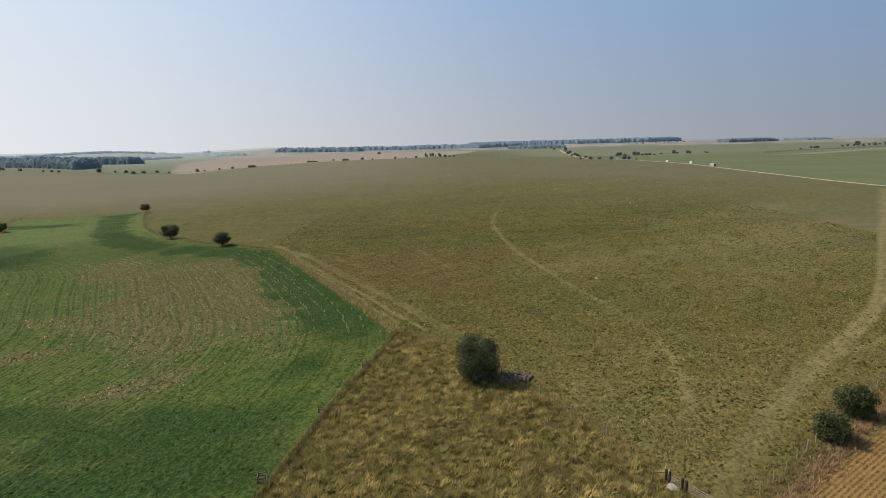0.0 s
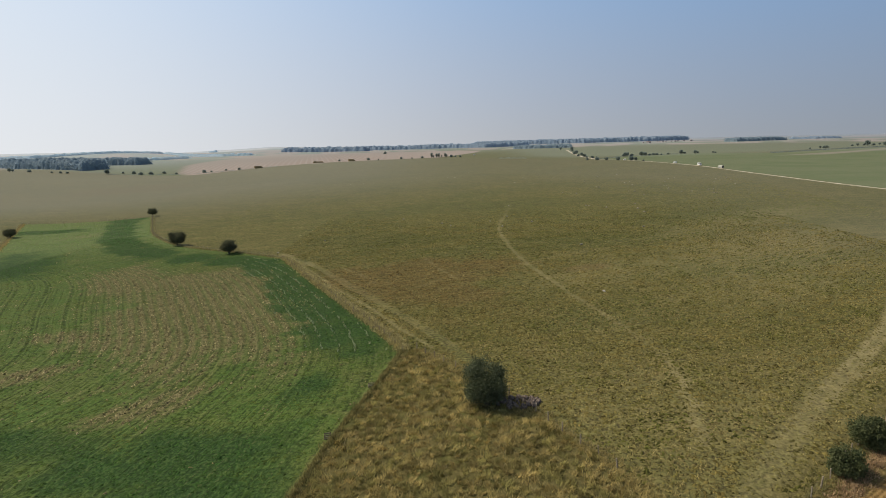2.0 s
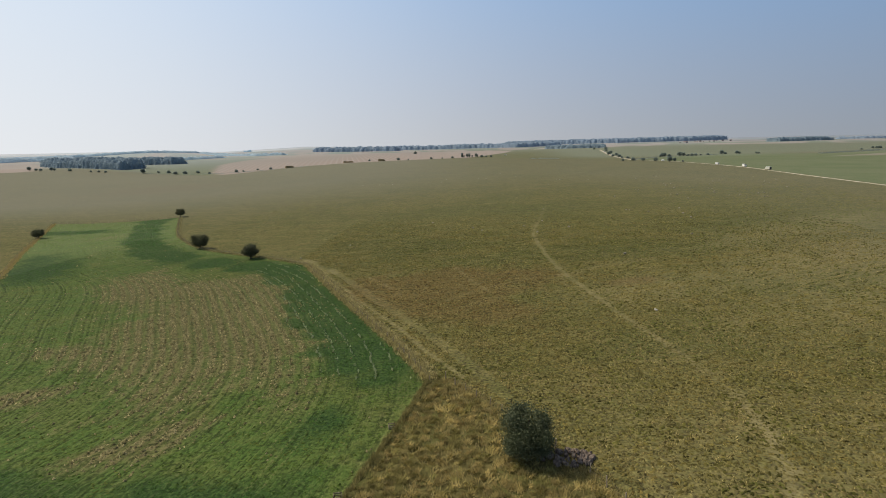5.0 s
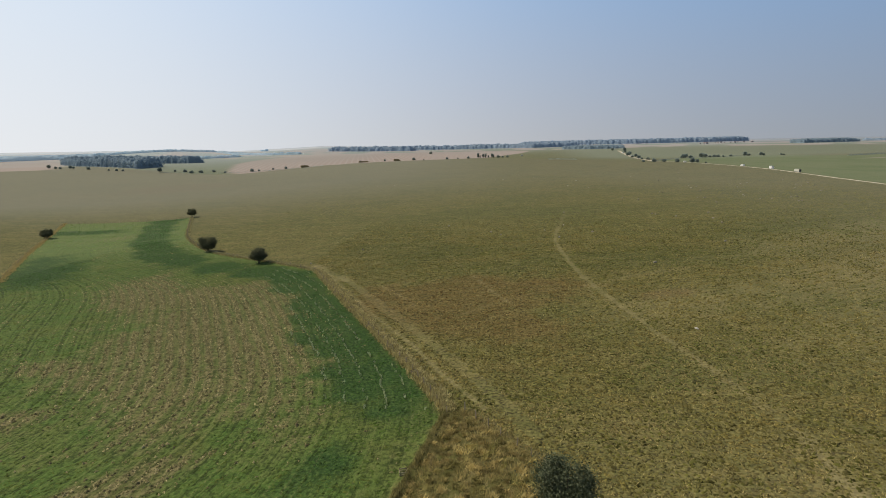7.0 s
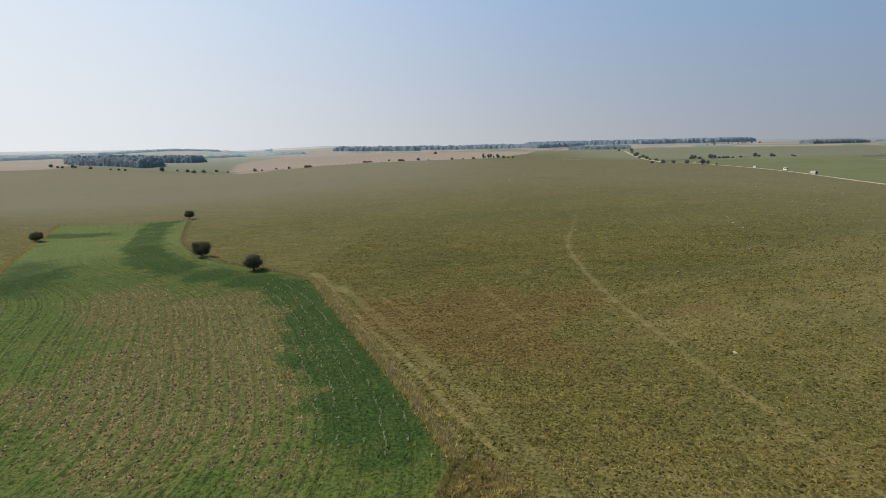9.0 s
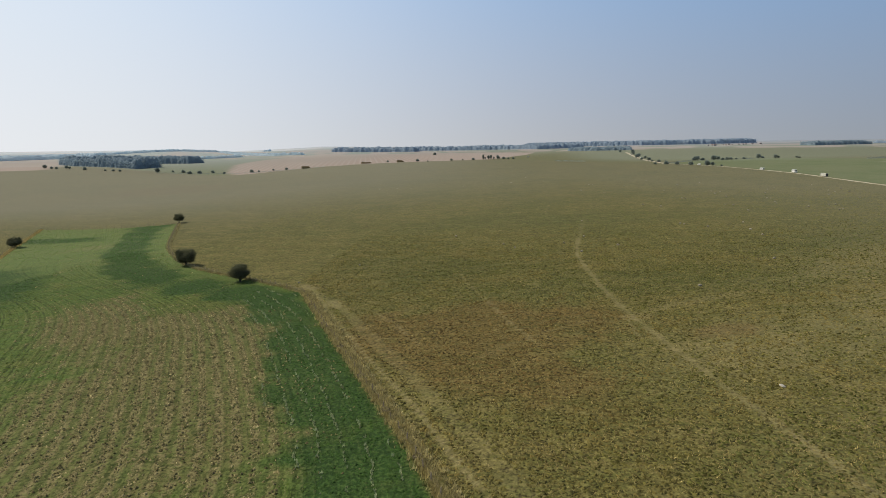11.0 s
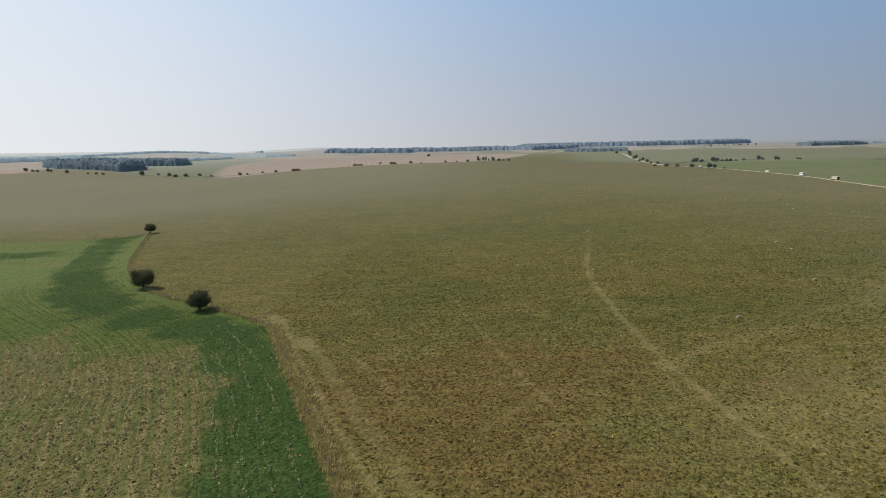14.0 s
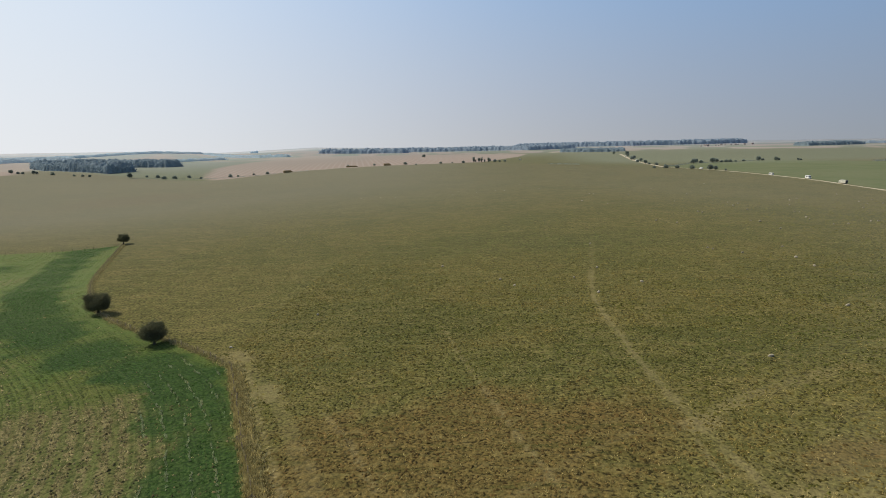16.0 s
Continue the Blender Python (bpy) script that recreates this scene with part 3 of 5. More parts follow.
def foliage(name, colour, other, through_light=0.25, scale=0.6):
    m = plain(name, colour, other, scale, 0.85, island=0.7, specular=0.1)
    n, l = m.node_tree.nodes, m.node_tree.links
    b, out = n["Principled BSDF"], n["Material Output"]
    t = n.new("ShaderNodeBsdfTranslucent")
    t.inputs["Color"].default_value = (*[1.6 * v for v in colour], 1)
    s = n.new("ShaderNodeMixShader")
    s.inputs[0].default_value = through_light
    l.new(b.outputs[0], s.inputs[1])
    l.new(t.outputs[0], s.inputs[2])
    l.new(s.outputs[0], out.inputs["Surface"])
    return m


BARK = plain("bark", (0.10, 0.085, 0.065), (0.045, 0.038, 0.03), 5, 0.95, bump=0.03)
LEAF = foliage("hawthorn_leaf", (0.052, 0.067, 0.032), (0.195, 0.208, 0.118))
LEAF_GREY = foliage("thorn_leaf", (0.088, 0.094, 0.050), (0.190, 0.180, 0.105))
LEAF_BUSH = foliage("bush_leaf", (0.050, 0.066, 0.026), (0.170, 0.182, 0.082))
# haze painted into these four leaf colours, paler and bluer with distance
LEAF_FAR = foliage("hazed_far_leaf", (0.200, 0.236, 0.208), (0.285, 0.312, 0.268), 0.4, 0.05)
LEAF_WOOD = foliage("hazed_wood_leaf", (0.235, 0.300, 0.345), (0.245, 0.312, 0.358), 0.35, 0.03)
LEAF_DISTANT = foliage("hazed_distant_leaf", (0.300, 0.375, 0.455), (0.308, 0.383, 0.463), 0.4, 0.01)
LEAF_SUNWARD_HAZE = foliage("hazed_sunward_leaf", (0.50, 0.585, 0.645), (0.51, 0.595, 0.655), 0.6, 0.01)
STRAW = foliage("dry_grass", (0.46, 0.365, 0.155), (0.21, 0.182, 0.064), 0.3, 0.25)
STRAW_PALE = foliage("pale_dry_grass", (0.58, 0.48, 0.24), (0.36, 0.29, 0.12), 0.3, 0.4)


def tinted(name, lo, hi):
    """Blades whose colour follows the sward they grow in, lighter or darker from blade to blade."""
    m = foliage(name, (0.1, 0.1, 0.03), (0.1, 0.1, 0.03), 0.25, 0.2)
    n, l = m.node_tree.nodes, m.node_tree.links
    a = n.new("ShaderNodeAttribute")
    a.attribute_name = "sward"
    geo = n.new("ShaderNodeNewGeometry")
    v = n.new("ShaderNodeVectorMath")
    v.operation = "SCALE"
    l.new(a.outputs["Color"], v.inputs[0])
    l.new(ramp(n, l, geo.outputs["Random Per Island"], 0, 1, lo, hi), v.inputs["Scale"])
    l.new(v.outputs[0], n["Principled BSDF"].inputs["Base Color"])
    t = next(q for q in n if q.bl_idname == "ShaderNodeBsdfTranslucent")
    l.new(v.outputs[0], t.inputs["Color"])
    return m


SWARD = tinted("sward_blades", 1.35, 2.25)
SWARD_CROP = tinted("crop_blades", 1.35, 1.95)
MATTED = tinted("matted_grass", 0.85, 1.15)
NETTLE = foliage("bank_weed", (0.17, 0.165, 0.058), (0.36, 0.285, 0.12), 0.3, 0.4)
POST = plain("weathered_post", (0.44, 0.36, 0.25), (0.24, 0.19, 0.125), 9, 0.95, bump=0.01)
POST_DARK = plain("dark_post", (0.085, 0.062, 0.040), (0.04, 0.03, 0.02), 9, 0.95, bump=0.01)
RAIL = plain("grey_rail", (0.42, 0.345, 0.235), (0.20, 0.16, 0.105), 9, 0.9, bump=0.008)
WIRE = plain("galvanised_wire", (0.20, 0.19, 0.17), None, 30, 0.7, 0.3)
STONE = plain("rubble_stone", (0.27, 0.21, 0.165), (0.10, 0.075, 0.06), 3, 0.95, bump=0.03)
PALE_STONE = plain("pale_stone", (0.58, 0.54, 0.46), (0.36, 0.33, 0.27), 4, 0.95, bump=0.02)
# coat of the lumps that stand in for likely sheep
SHEEP_LUMP = plain("sheep_lump", (0.46, 0.42, 0.32), (0.24, 0.21, 0.15), 4, 0.95, bump=0.03)
CHALKY = plain("chalk", (0.60, 0.53, 0.40), (0.34, 0.29, 0.18), 0.25, 0.95, bump=0.05)
WHITE_PAINT = plain("white_paint", (0.78, 0.78, 0.75), (0.66, 0.66, 0.63), 1.5, 0.4, specular=0.5)
CREAM_PAINT = plain("cream_paint", (0.60, 0.59, 0.50), (0.46, 0.46, 0.39), 1.2, 0.5, specular=0.4)
DARK_PAINT = plain("dark_paint", (0.05, 0.055, 0.06), (0.03, 0.03, 0.035), 3, 0.5, specular=0.5)
GLASS = plain("dark_glass", (0.02, 0.025, 0.03), (0.03, 0.035, 0.04), 3, 0.08, specular=0.6)
TYRE = plain("tyre_rubber", (0.02, 0.02, 0.02), (0.035, 0.035, 0.035), 8, 0.9)
RIM = plain("wheel_metal", (0.5, 0.5, 0.5), (0.35, 0.35, 0.35), 6, 0.35, 0.9)
STRAWBALE = plain("straw_bale", (0.42, 0.32, 0.16), (0.27, 0.20, 0.10), 2.5, 0.95, bump=0.05)
# haze painted into the far village's wall and roof colours
WALL = plain("hazed_plaster", (0.42, 0.39, 0.37), (0.34, 0.31, 0.30), 0.8, 0.9)
TILE = plain("hazed_clay_tile", (0.30, 0.24, 0.22), (0.25, 0.20, 0.185), 1.5, 0.9)

# ---- trees ----


def leaf_quads(centres, size, g, facing=None):
    """One bent, four-cornered leaf clump at each centre, turned at random or roughly the way that it faces."""
    n = len(centres)
    a = g.normal(size=(n, 3))
    if facing is not None:
        out = facing + 0.45 * g.normal(size=(n, 3))
        a = np.cross(out, a)
    a /= np.linalg.norm(a, axis=1)[:, None]
    b = np.cross(a, g.normal(size=(n, 3)) if facing is None else out)
    b /= np.linalg.norm(b, axis=1)[:, None]
    s = size * g.uniform(0.55, 1.3, (n, 1))
    c = np.cross(a, b)
    v = np.stack([centres - a * s, centres + b * s * 0.55 + c * s * 0.2, centres + a * s, centres - b * s * 0.55 + c * s * 0.2], 1).reshape(-1, 3)
    return v, np.arange(4 * n).reshape(n, 4)


def crown_points(g, lobes, count, shell=0.45):
    """Leaf places in the outer shells of several uneven lobes: x, y, z, radius, squash."""
    lobes = np.array(lobes)
    w = lobes[:, 3] ** 2
    pick = g.choice(len(lobes), count, p=w / w.sum())
    d = g.normal(size=(count, 3))
    d /= np.linalg.norm(d, axis=1)[:, None]
    lump = 1 + 0.22 * np.sin(5 * d[:, 0] + 3 * pick) * np.sin(4 * d[:, 1] + pick) + 0.12 * np.sin(9 * d[:, 2] + 7 * d[:, 0])
    r = lobes[pick, 3] * lump * (shell + (1 - shell) * g.random(count) ** 0.7) * (1 + 0.75 * (g.random(count) > 0.74) * g.random(count) ** 1.5)
    p = lobes[pick, :3] + d * r[:, None]
    p[:, 2] = lobes[pick, 2] + d[:, 2] * r * lobes[pick, 4]
    return p


def broad_tree(name, height, radius, leaves, size, seed, leaf, bottom=0.12, lobes=16, lean=0.0, label="", category="tree"):
    """A tree or bush with its foot at the origin: trunk, limbs and an uneven crown."""
    g = np.random.default_rng(seed)
    root = new(name)
    rows, tips = [], []
    zc = height * (0.5 + bottom / 2)
    half = height * (1 - bottom) / 2
    for i in range(lobes):
        a, u = 2.4 * i + g.uniform(-0.5, 0.5), -0.92 + 1.75 * ((i * 0.7548) % 1.0)
        rr = radius * math.sqrt(max(0.02, 1 - (0.98 * u + 0.08) ** 2)) * g.uniform(0.40, 0.74)
        lr = radius * g.uniform(0.22, 0.44) * (1 - 0.35 * max(0, u))
        rows.append((rr * math.cos(a) + lean * u, rr * math.sin(a), zc + u * half * 0.72, lr, min(1.0, half / radius * g.uniform(0.8, 1.1))))
        tips.append(rows[-1][:3])
    rows.append((0, 0, zc, radius * 0.72, min(1.25, half / radius)))
    for i in range(7):
        a, low = 0.9 * i + g.uniform(-0.2, 0.2), 0.26 * height if bottom <= 0 else zc - 0.36 * half
        rows.append((0.5 * radius * math.cos(a), 0.5 * radius * math.sin(a), low, radius * g.uniform(0.30, 0.42), 0.75))
    bm = bmesh.new()
    t = 0.035 * height + 0.02 * radius
    mid = (0.15 * g.normal(), 0.15 * g.normal(), height * 0.3)
    top = (lean * 0.3 + 0.2 * g.normal(), 0.2 * g.normal(), height * 0.62)
    tube(bm, [(0, 0, -0.2), (0.02, 0, height * 0.1), mid, top], [t * 1.35, t, t * 0.75, t * 0.25], 8)
    part("trunk", bm, BARK, root, "grey-brown bark")
    for tip in tips[: min(9, lobes)]:
        bm = bmesh.new()
        m = Vector(mid) * 0.5 + Vector(tip) * 0.5
        m.z -= 0.06 * height
        tube(bm, [mid, m, tip], [t * 0.5, t * 0.3, t * 0.1], 5)
        part("limb", bm, BARK, root)
    p = crown_points(g, rows, leaves)
    p = p[p[:, 2] > 0.15]
    v, f = leaf_quads(p, size, g, 0.45 * (p - np.array((0, 0, zc))) / radius)
    part("crown", mesh_np("crown", v, f), leaf, root, "dense small-leaved crown with gaps")
    return tagged(root, label, category)


def put(ob, x, y, turn=0.0, scale=1.0, up=0.0):
    ob.location = at(x, y, up)
    ob.rotation_euler = (0, 0, radians(turn))
    ob.scale = (scale,) * 3
    return ob


def copy_at(ob, x, y, turn=0.0, scale=1.0, label=""):
    c = copy_thing(ob, Matrix.LocRotScale(at(x, y), Euler((0, 0, radians(turn))), None))
    c.scale = (scale,) * 3
    return tagged(c, label)


put(broad_tree("hawthorn_tree", 7.6, 3.4, 24000, 0.115, 1, LEAF, 0.0, 18, label="dark green hawthorn tree beside a heap of rubble"), 4.3, 67.6)
put(broad_tree("hawthorn_tree", 6.5, 3.8, 13000, 0.16, 2, LEAF_GREY, 0.12, 20, label="dark round hawthorn on the crop field's fence"), -110.3, 211.5, 40)
put(broad_tree("hawthorn_tree", 5.8, 3.1, 11000, 0.15, 3, LEAF_GREY, 0.12, 19, label="dark hawthorn with bare foot on the crop fence"), -80.3, 189.3, 130)
put(broad_tree("hawthorn_tree", 5.4, 2.9, 4000, 0.26, 4, LEAF_GREY, 0.2, 14, label="small dark thorn tree at the crop field's far corner"), -180.5, 320.5, 10)
put(broad_tree("hawthorn_tree", 4.8, 3.0, 3500, 0.28, 5, LEAF_GREY, 0.15, 14, label="low dark thorn tree on the crop's boundary fence"), -207.5, 246.5, 75)
put(broad_tree("field_bush", 3.5, 2.0, 9000, 0.11, 6, LEAF_BUSH, 0.0, 14, label="dense green thorn bush on a grassy bank", category="bush"), 39.3, 50.0)
put(broad_tree("field_bush", 4.2, 2.25, 10000, 0.115, 7, LEAF_BUSH, 0.0, 15, label="tall dark green thorn bush beside the stubble", category="bush"), 45.2, 54.8, 60)

# ---- rubble heap under the hawthorn ----
g = np.random.default_rng(12)
heap = tagged(new("rubble_heap"), "heap of pale grey field stones under the hawthorn", "stone heap")
heap.location = at(8.6, 67.4)
shapes = []
for k in range(6):
    bm = bmesh.new()
    bmesh.ops.create_icosphere(bm, subdivisions=1, radius=0.5)
    for v in bm.verts:
        v.co *= g.uniform(0.75, 1.2)
        v.co.z *= 0.75
    me = bpy.data.meshes.new("stone")
    bm.to_mesh(me)
    bm.free()
    me.materials.append(STONE)
    shapes.append(me)
for k in range(95):
    a, r = g.uniform(0, 2 * math.pi), math.sqrt(g.random())
    x, y = 2.9 * r * math.cos(a), 1.7 * r * math.sin(a)
    s = g.uniform(0.45, 0.95)
    ob = part("stone", shapes[k % 6], None, heap)
    ob.location = (x, y, 0.12 + 0.75 * max(0, 1 - r) * g.random() + float(land(8.6 + x, 67.4 + y) - land(8.6, 67.4)))
    ob.rotation_euler, ob.scale = g.uniform(0, 6.28, 3), (s, s * g.uniform(0.7, 1.1), s * g.uniform(0.7, 1))

# ---- fences ----


def post_mesh(h, r, sides=6):
    bm = bmesh.new()
    tube(bm, [(0, 0, -0.25), (0, 0, h * 0.6), (0.01, 0, h)], [r * 1.05, r, r * 0.9], sides)
    me = bpy.data.meshes.new("post")
    bm.to_mesh(me)
    bm.free()
    me.materials.append(POST)
    return me


POST_MESHES = [post_mesh(h, r) for h, r in ((1.2, 0.065), (1.1, 0.06), (1.3, 0.085))]


def fence(line, gap, label, wires=(0.45, 0.8, 1.05), seed=1, offset=0.0):
    g = np.random.default_rng(seed)
    root = tagged(new("wire_fence"), label, "fence", "field fences")
    places = []
    carry = 0.0
    for (ax, ay), (bx, by) in zip(line, line[1:]):
        ln = math.hypot(bx - ax, by - ay)
        s = carry
        while s < ln:
            u = s / ln
            nx, ny = (by - ay) / ln, -(bx - ax) / ln
            places.append((ax + u * (bx - ax) + nx * offset + g.normal(0, 0.06), ay + u * (by - ay) + ny * offset + g.normal(0, 0.06)))
            s += gap * g.uniform(0.85, 1.15)
        carry = s - ln
    for i, (x, y) in enumerate(places):
        ob = part("post", POST_MESHES[int(g.integers(0, 3))], None, root)
        ob.location = at(x, y)
        ob.rotation_euler = (g.normal(0, 0.05), g.normal(0, 0.05), g.uniform(0, 6))
    for h in wires:
        bm = bmesh.new()
        tube(bm, [at(x, y, h) for x, y in places], [0.0035] * len(places), 3)
        part("wire", bm, WIRE, root)
    return root


fence(MID_FENCE, 3.2, "wire stock fence on wooden posts in long dry grass", seed=2, offset=0.5)
fence(TOP_FENCE, 2.4, "weathered post and wire fence round a crop field", seed=3, offset=0.4)
fence(FAR_EDGE, 3.6, "thin post and wire fence at the crop's end", seed=4)
fence(LEFT_FENCE[:4], 3.6, "post and wire fence along the crop field", seed=5)
fence(ROUGH_FENCE[:-1], 2.9, "post and wire fence between rough grass and pasture", seed=6)
fence(RIGHT_FENCE[1:7], 2.3, "post and wire fence on the bank by the stubble", seed=7)

# ---- slatted tree guards along the crop's edge ----


def tree_guard():
    root = new("tree_guard")
    for sx in (-0.42, 0.42):
        for sy in (-0.42, 0.42):
            bm = bmesh.new()
            box(bm, sx, sy, 0.3, 0.09, 0.09, 0.85, bevel=0.008)
            part("post", bm, POST_DARK, root)
    for z in (0.25, 0.55):
        for k in range(4):
            bm = bmesh.new()
            dx, dy = ((0, -0.47), (0.47, 0), (0, 0.47), (-0.47, 0))[k]
            box(bm, dx, dy, z, 1.02 if k % 2 == 0 else 0.04, 0.05 if k % 2 == 0 else 0.9, 0.15, bevel=0.006)
            part("rail", bm, RAIL, root)
    return tagged(root, "low square tree guard of weathered timber in the field edge", "tree guard", "tree guards along the crop")


guard = put(tree_guard(), -18.5, 47.3, 12, 0.95)
for x, y, turn in ((-15.7, 60.9, 12), (-12.4, 75.1, 13), (-15.4, 103.0, -28), (-21.6, 114.4, -29), (-28.2, 125.8, -30), (-35.4, 138.5, -30), (-43.0, 151.8, -29), (-50.4, 165.3, -29)):
    copy_at(guard, x, y, turn, 0.85)

# ---- field gate ----


def field_gate(width):
    root = new("field_gate")
    for z in (0.22, 0.42, 0.62, 0.84, 1.08):
        bm = bmesh.new()
        box(bm, width / 2, 0, z, width, 0.035, 0.085, bevel=0.006)
        part("rail", bm, RAIL, root)
    for x in (0.05, width - 0.05):
        bm = bmesh.new()
        box(bm, x, 0.04, 0.66, 0.09, 0.05, 1.0, bevel=0.006)
        part("stile", bm, RAIL, root)
    bm = bmesh.new()
    box(bm, width / 2, -0.035, 0.65, math.hypot(width - 0.15, 0.8), 0.03, 0.075, bevel=0.005)
    ob = part("brace", bm, RAIL, root)
    ob.matrix_basis = Matrix.Translation((width / 2, 0, 0.65)) @ pose(0, 0, 0, 0, -math.degrees(math.atan2(0.8, width)), 0) @ Matrix.Translation((-width / 2, 0, -0.65))
    return root


def gate_post(x, y):
    bm = bmesh.new()
    box(bm, 0, 0, 0.5, 0.19, 0.19, 1.6, bevel=0.025)
    return tagged(put(part("gate_post", bm, POST_DARK), x, y, 25), "stout dark wooden gate post in rough grass", "gate post", "gate posts")


GX, GY, GT = 20.55, 44.65, -58
gdir = Vector((math.cos(radians(GT)), math.sin(radians(GT))))
for s in (-0.36, 0.0, 1.3, 1.72):
    gate_post(GX + s * gdir.x, GY + s * gdir.y)
tagged(put(field_gate(1.08), GX + 0.12 * gdir.x, GY + 0.12 * gdir.y, GT), "narrow pale wooden five-bar wicket gate, closed", "gate")
tagged(put(field_gate(4.4), GX + 1.84 * gdir.x, GY + 1.84 * gdir.y, GT), "long pale wooden five-bar field gate, closed", "gate")
bm = bmesh.new()
box(bm, -0.6, 0, 0.9, 1.2, 0.06, 0.1, bevel=0.01)
box(bm, -1.15, 0, 0.35, 0.1, 0.1, 1.3, bevel=0.01)
tagged(put(part("rail_section", bm, RAIL), GX - 0.5 * gdir.x, GY - 0.5 * gdir.y, 0), "short pale timber rail beside the gate", "rail")
g = np.random.default_rng(31)


def pale_lump(squash, material):
    """An uneven pale lump, for a stone or in place of a sheep, half sunk into the turf."""
    bm = bmesh.new()
    bmesh.ops.create_icosphere(bm, subdivisions=2, radius=0.5)
    tilt = g.uniform(-0.3, 0.3, 2)
    for v in bm.verts:
        v.co *= g.uniform(0.85, 1.12)
        v.co.z = v.co.z * squash + tilt[0] * v.co.x + tilt[1] * v.co.y
        v.co.x *= 1.25
    return part("pale_lump", bm, material)


# gate stones, then lumps standing in for a white object and a likely sheep
for x, y, size in ((20.6, 43.9, 0.9), (23.0, 41.0, 1.1), (-61.9, 187.3, 0.6), (36.5, 125.3, 0.75)):
    tagged(put(pale_lump(0.5, PALE_STONE), x, y, g.uniform(0, 180), size, 0.1), "pale flat lump lying in the grass", "stone", "loose stones")
# plain lumps stand in for likely sheep scattered over the open pasture
LUMPS_NEAR = ((77, 213), (36, 236), (91, 251), (0, 234), (-4, 241), (-23, 260), (18, 242), (27, 254), (32, 293), (72, 278), (-50, 209), (22, 226), (45, 183), (79, 271), (96, 279), (92, 263), (71, 280))
LUMPS_MID = ((103, 413), (128, 400), (125, 386), (131, 394), (125, 370), (100, 368), (101, 365), (72, 344), (79, 336), (111, 335), (114, 333), (113, 314), (152, 382), (142, 358), (143, 356), (138, 341), (136, 335), (138, 321), (144, 321), (156, 326), (159, 326), (151, 309), (153, 310))
LUMPS_FAR = ((87, 456), (122, 447), (159, 516), (142, 460), (162, 401), (169, 407), (199, 421), (190, 387), (178, 365), (189, 379), (201, 394), (196, 378), (184, 349), (66, 468), (64, 412), (112, 491), (-17, 508), (-32, 522), (-35, 496), (-2, 516), (5, 513), (20, 563), (33, 518), (64, 472), (52, 431), (-91, 492), (-79, 491), (-106, 491))
kinds = [pale_lump(0.85, SHEEP_LUMP) for _ in range(4)]
for k, (x, y) in enumerate(LUMPS_NEAR + LUMPS_MID + LUMPS_FAR):
    ob = kinds[k] if k < 4 else copy_thing(kinds[k % 4], Matrix())
    tagged(put(ob, x, y, g.uniform(0, 180), g.uniform(0.6, 0.95), 0.16), "pale lump in place of a likely sheep on the open pasture", "stone", "field stones")

# ---- chalk tracks ----


def track(line, width, name, label, seed, material=None):
    """A strip with ragged edges and a grassy crown, laid just over the ground."""
    g = np.random.default_rng(seed)
    pts = [np.array(p, dtype=float) for p in rounded(line, 2)]
    dense = [pts[0]]
    for a, b in zip(pts, pts[1:]):
        k = max(1, int(np.linalg.norm(b - a) / 4))
        dense += [a + (b - a) * (i + 1) / k for i in range(k)]
    bm = bmesh.new()
    last = None
    for i, p in enumerate(dense):
        d = dense[min(i + 1, len(dense) - 1)] - dense[max(i - 1, 0)]
        d /= np.linalg.norm(d)
        nrm = np.array((-d[1], d[0]))
        row = []
        for k in range(5):
            q = p + nrm * width * ((k - 2) / 4 + (g.normal(0, 0.06) if k in (0, 4) else 0))
            row.append(bm.verts.new((q[0], q[1], float(land(q[0], q[1])) + (0.03 if k in (0, 4) else 0.09 if k == 2 else 0.06))))
        if last:
            for k in range(4):
                bm.faces.new((last[k], last[k + 1], row[k + 1], row[k]))
        last = row
    return tagged(part(name, bm, material or CHALKY), label, "track", kind="structure")


track(CHALK, 3.2, "road_1", "pale chalk track along the green field", 3)
track([(212, 785), (222, 850), (236, 960), (250, 1100), (279, 1300)], 5.5, "road_2", "pale chalk track up the far slope", 4)
track([(150, 1560), (185, 1620), (215, 1720), (260, 1950)], 12, "road_3", "white chalk track climbing past the wood", 5)

# ---- parked vehicles ----


def wheel(root, x, y, r, w=0.22):
    bm = bmesh.new()
    bmesh.ops.create_cone(bm, cap_ends=True, segments=14, radius1=r, radius2=r, depth=w, matrix=pose(x, y, r, 0, 90, 0))
    t = part("tyre", bm, TYRE, root)
    bm = bmesh.new()
    bmesh.ops.create_cone(bm, cap_ends=True, segments=10, radius1=r * 0.6, radius2=r * 0.55, depth=w + 0.03, matrix=pose(x, y, r, 0, 90, 0))
    part("rim", bm, RIM, t)


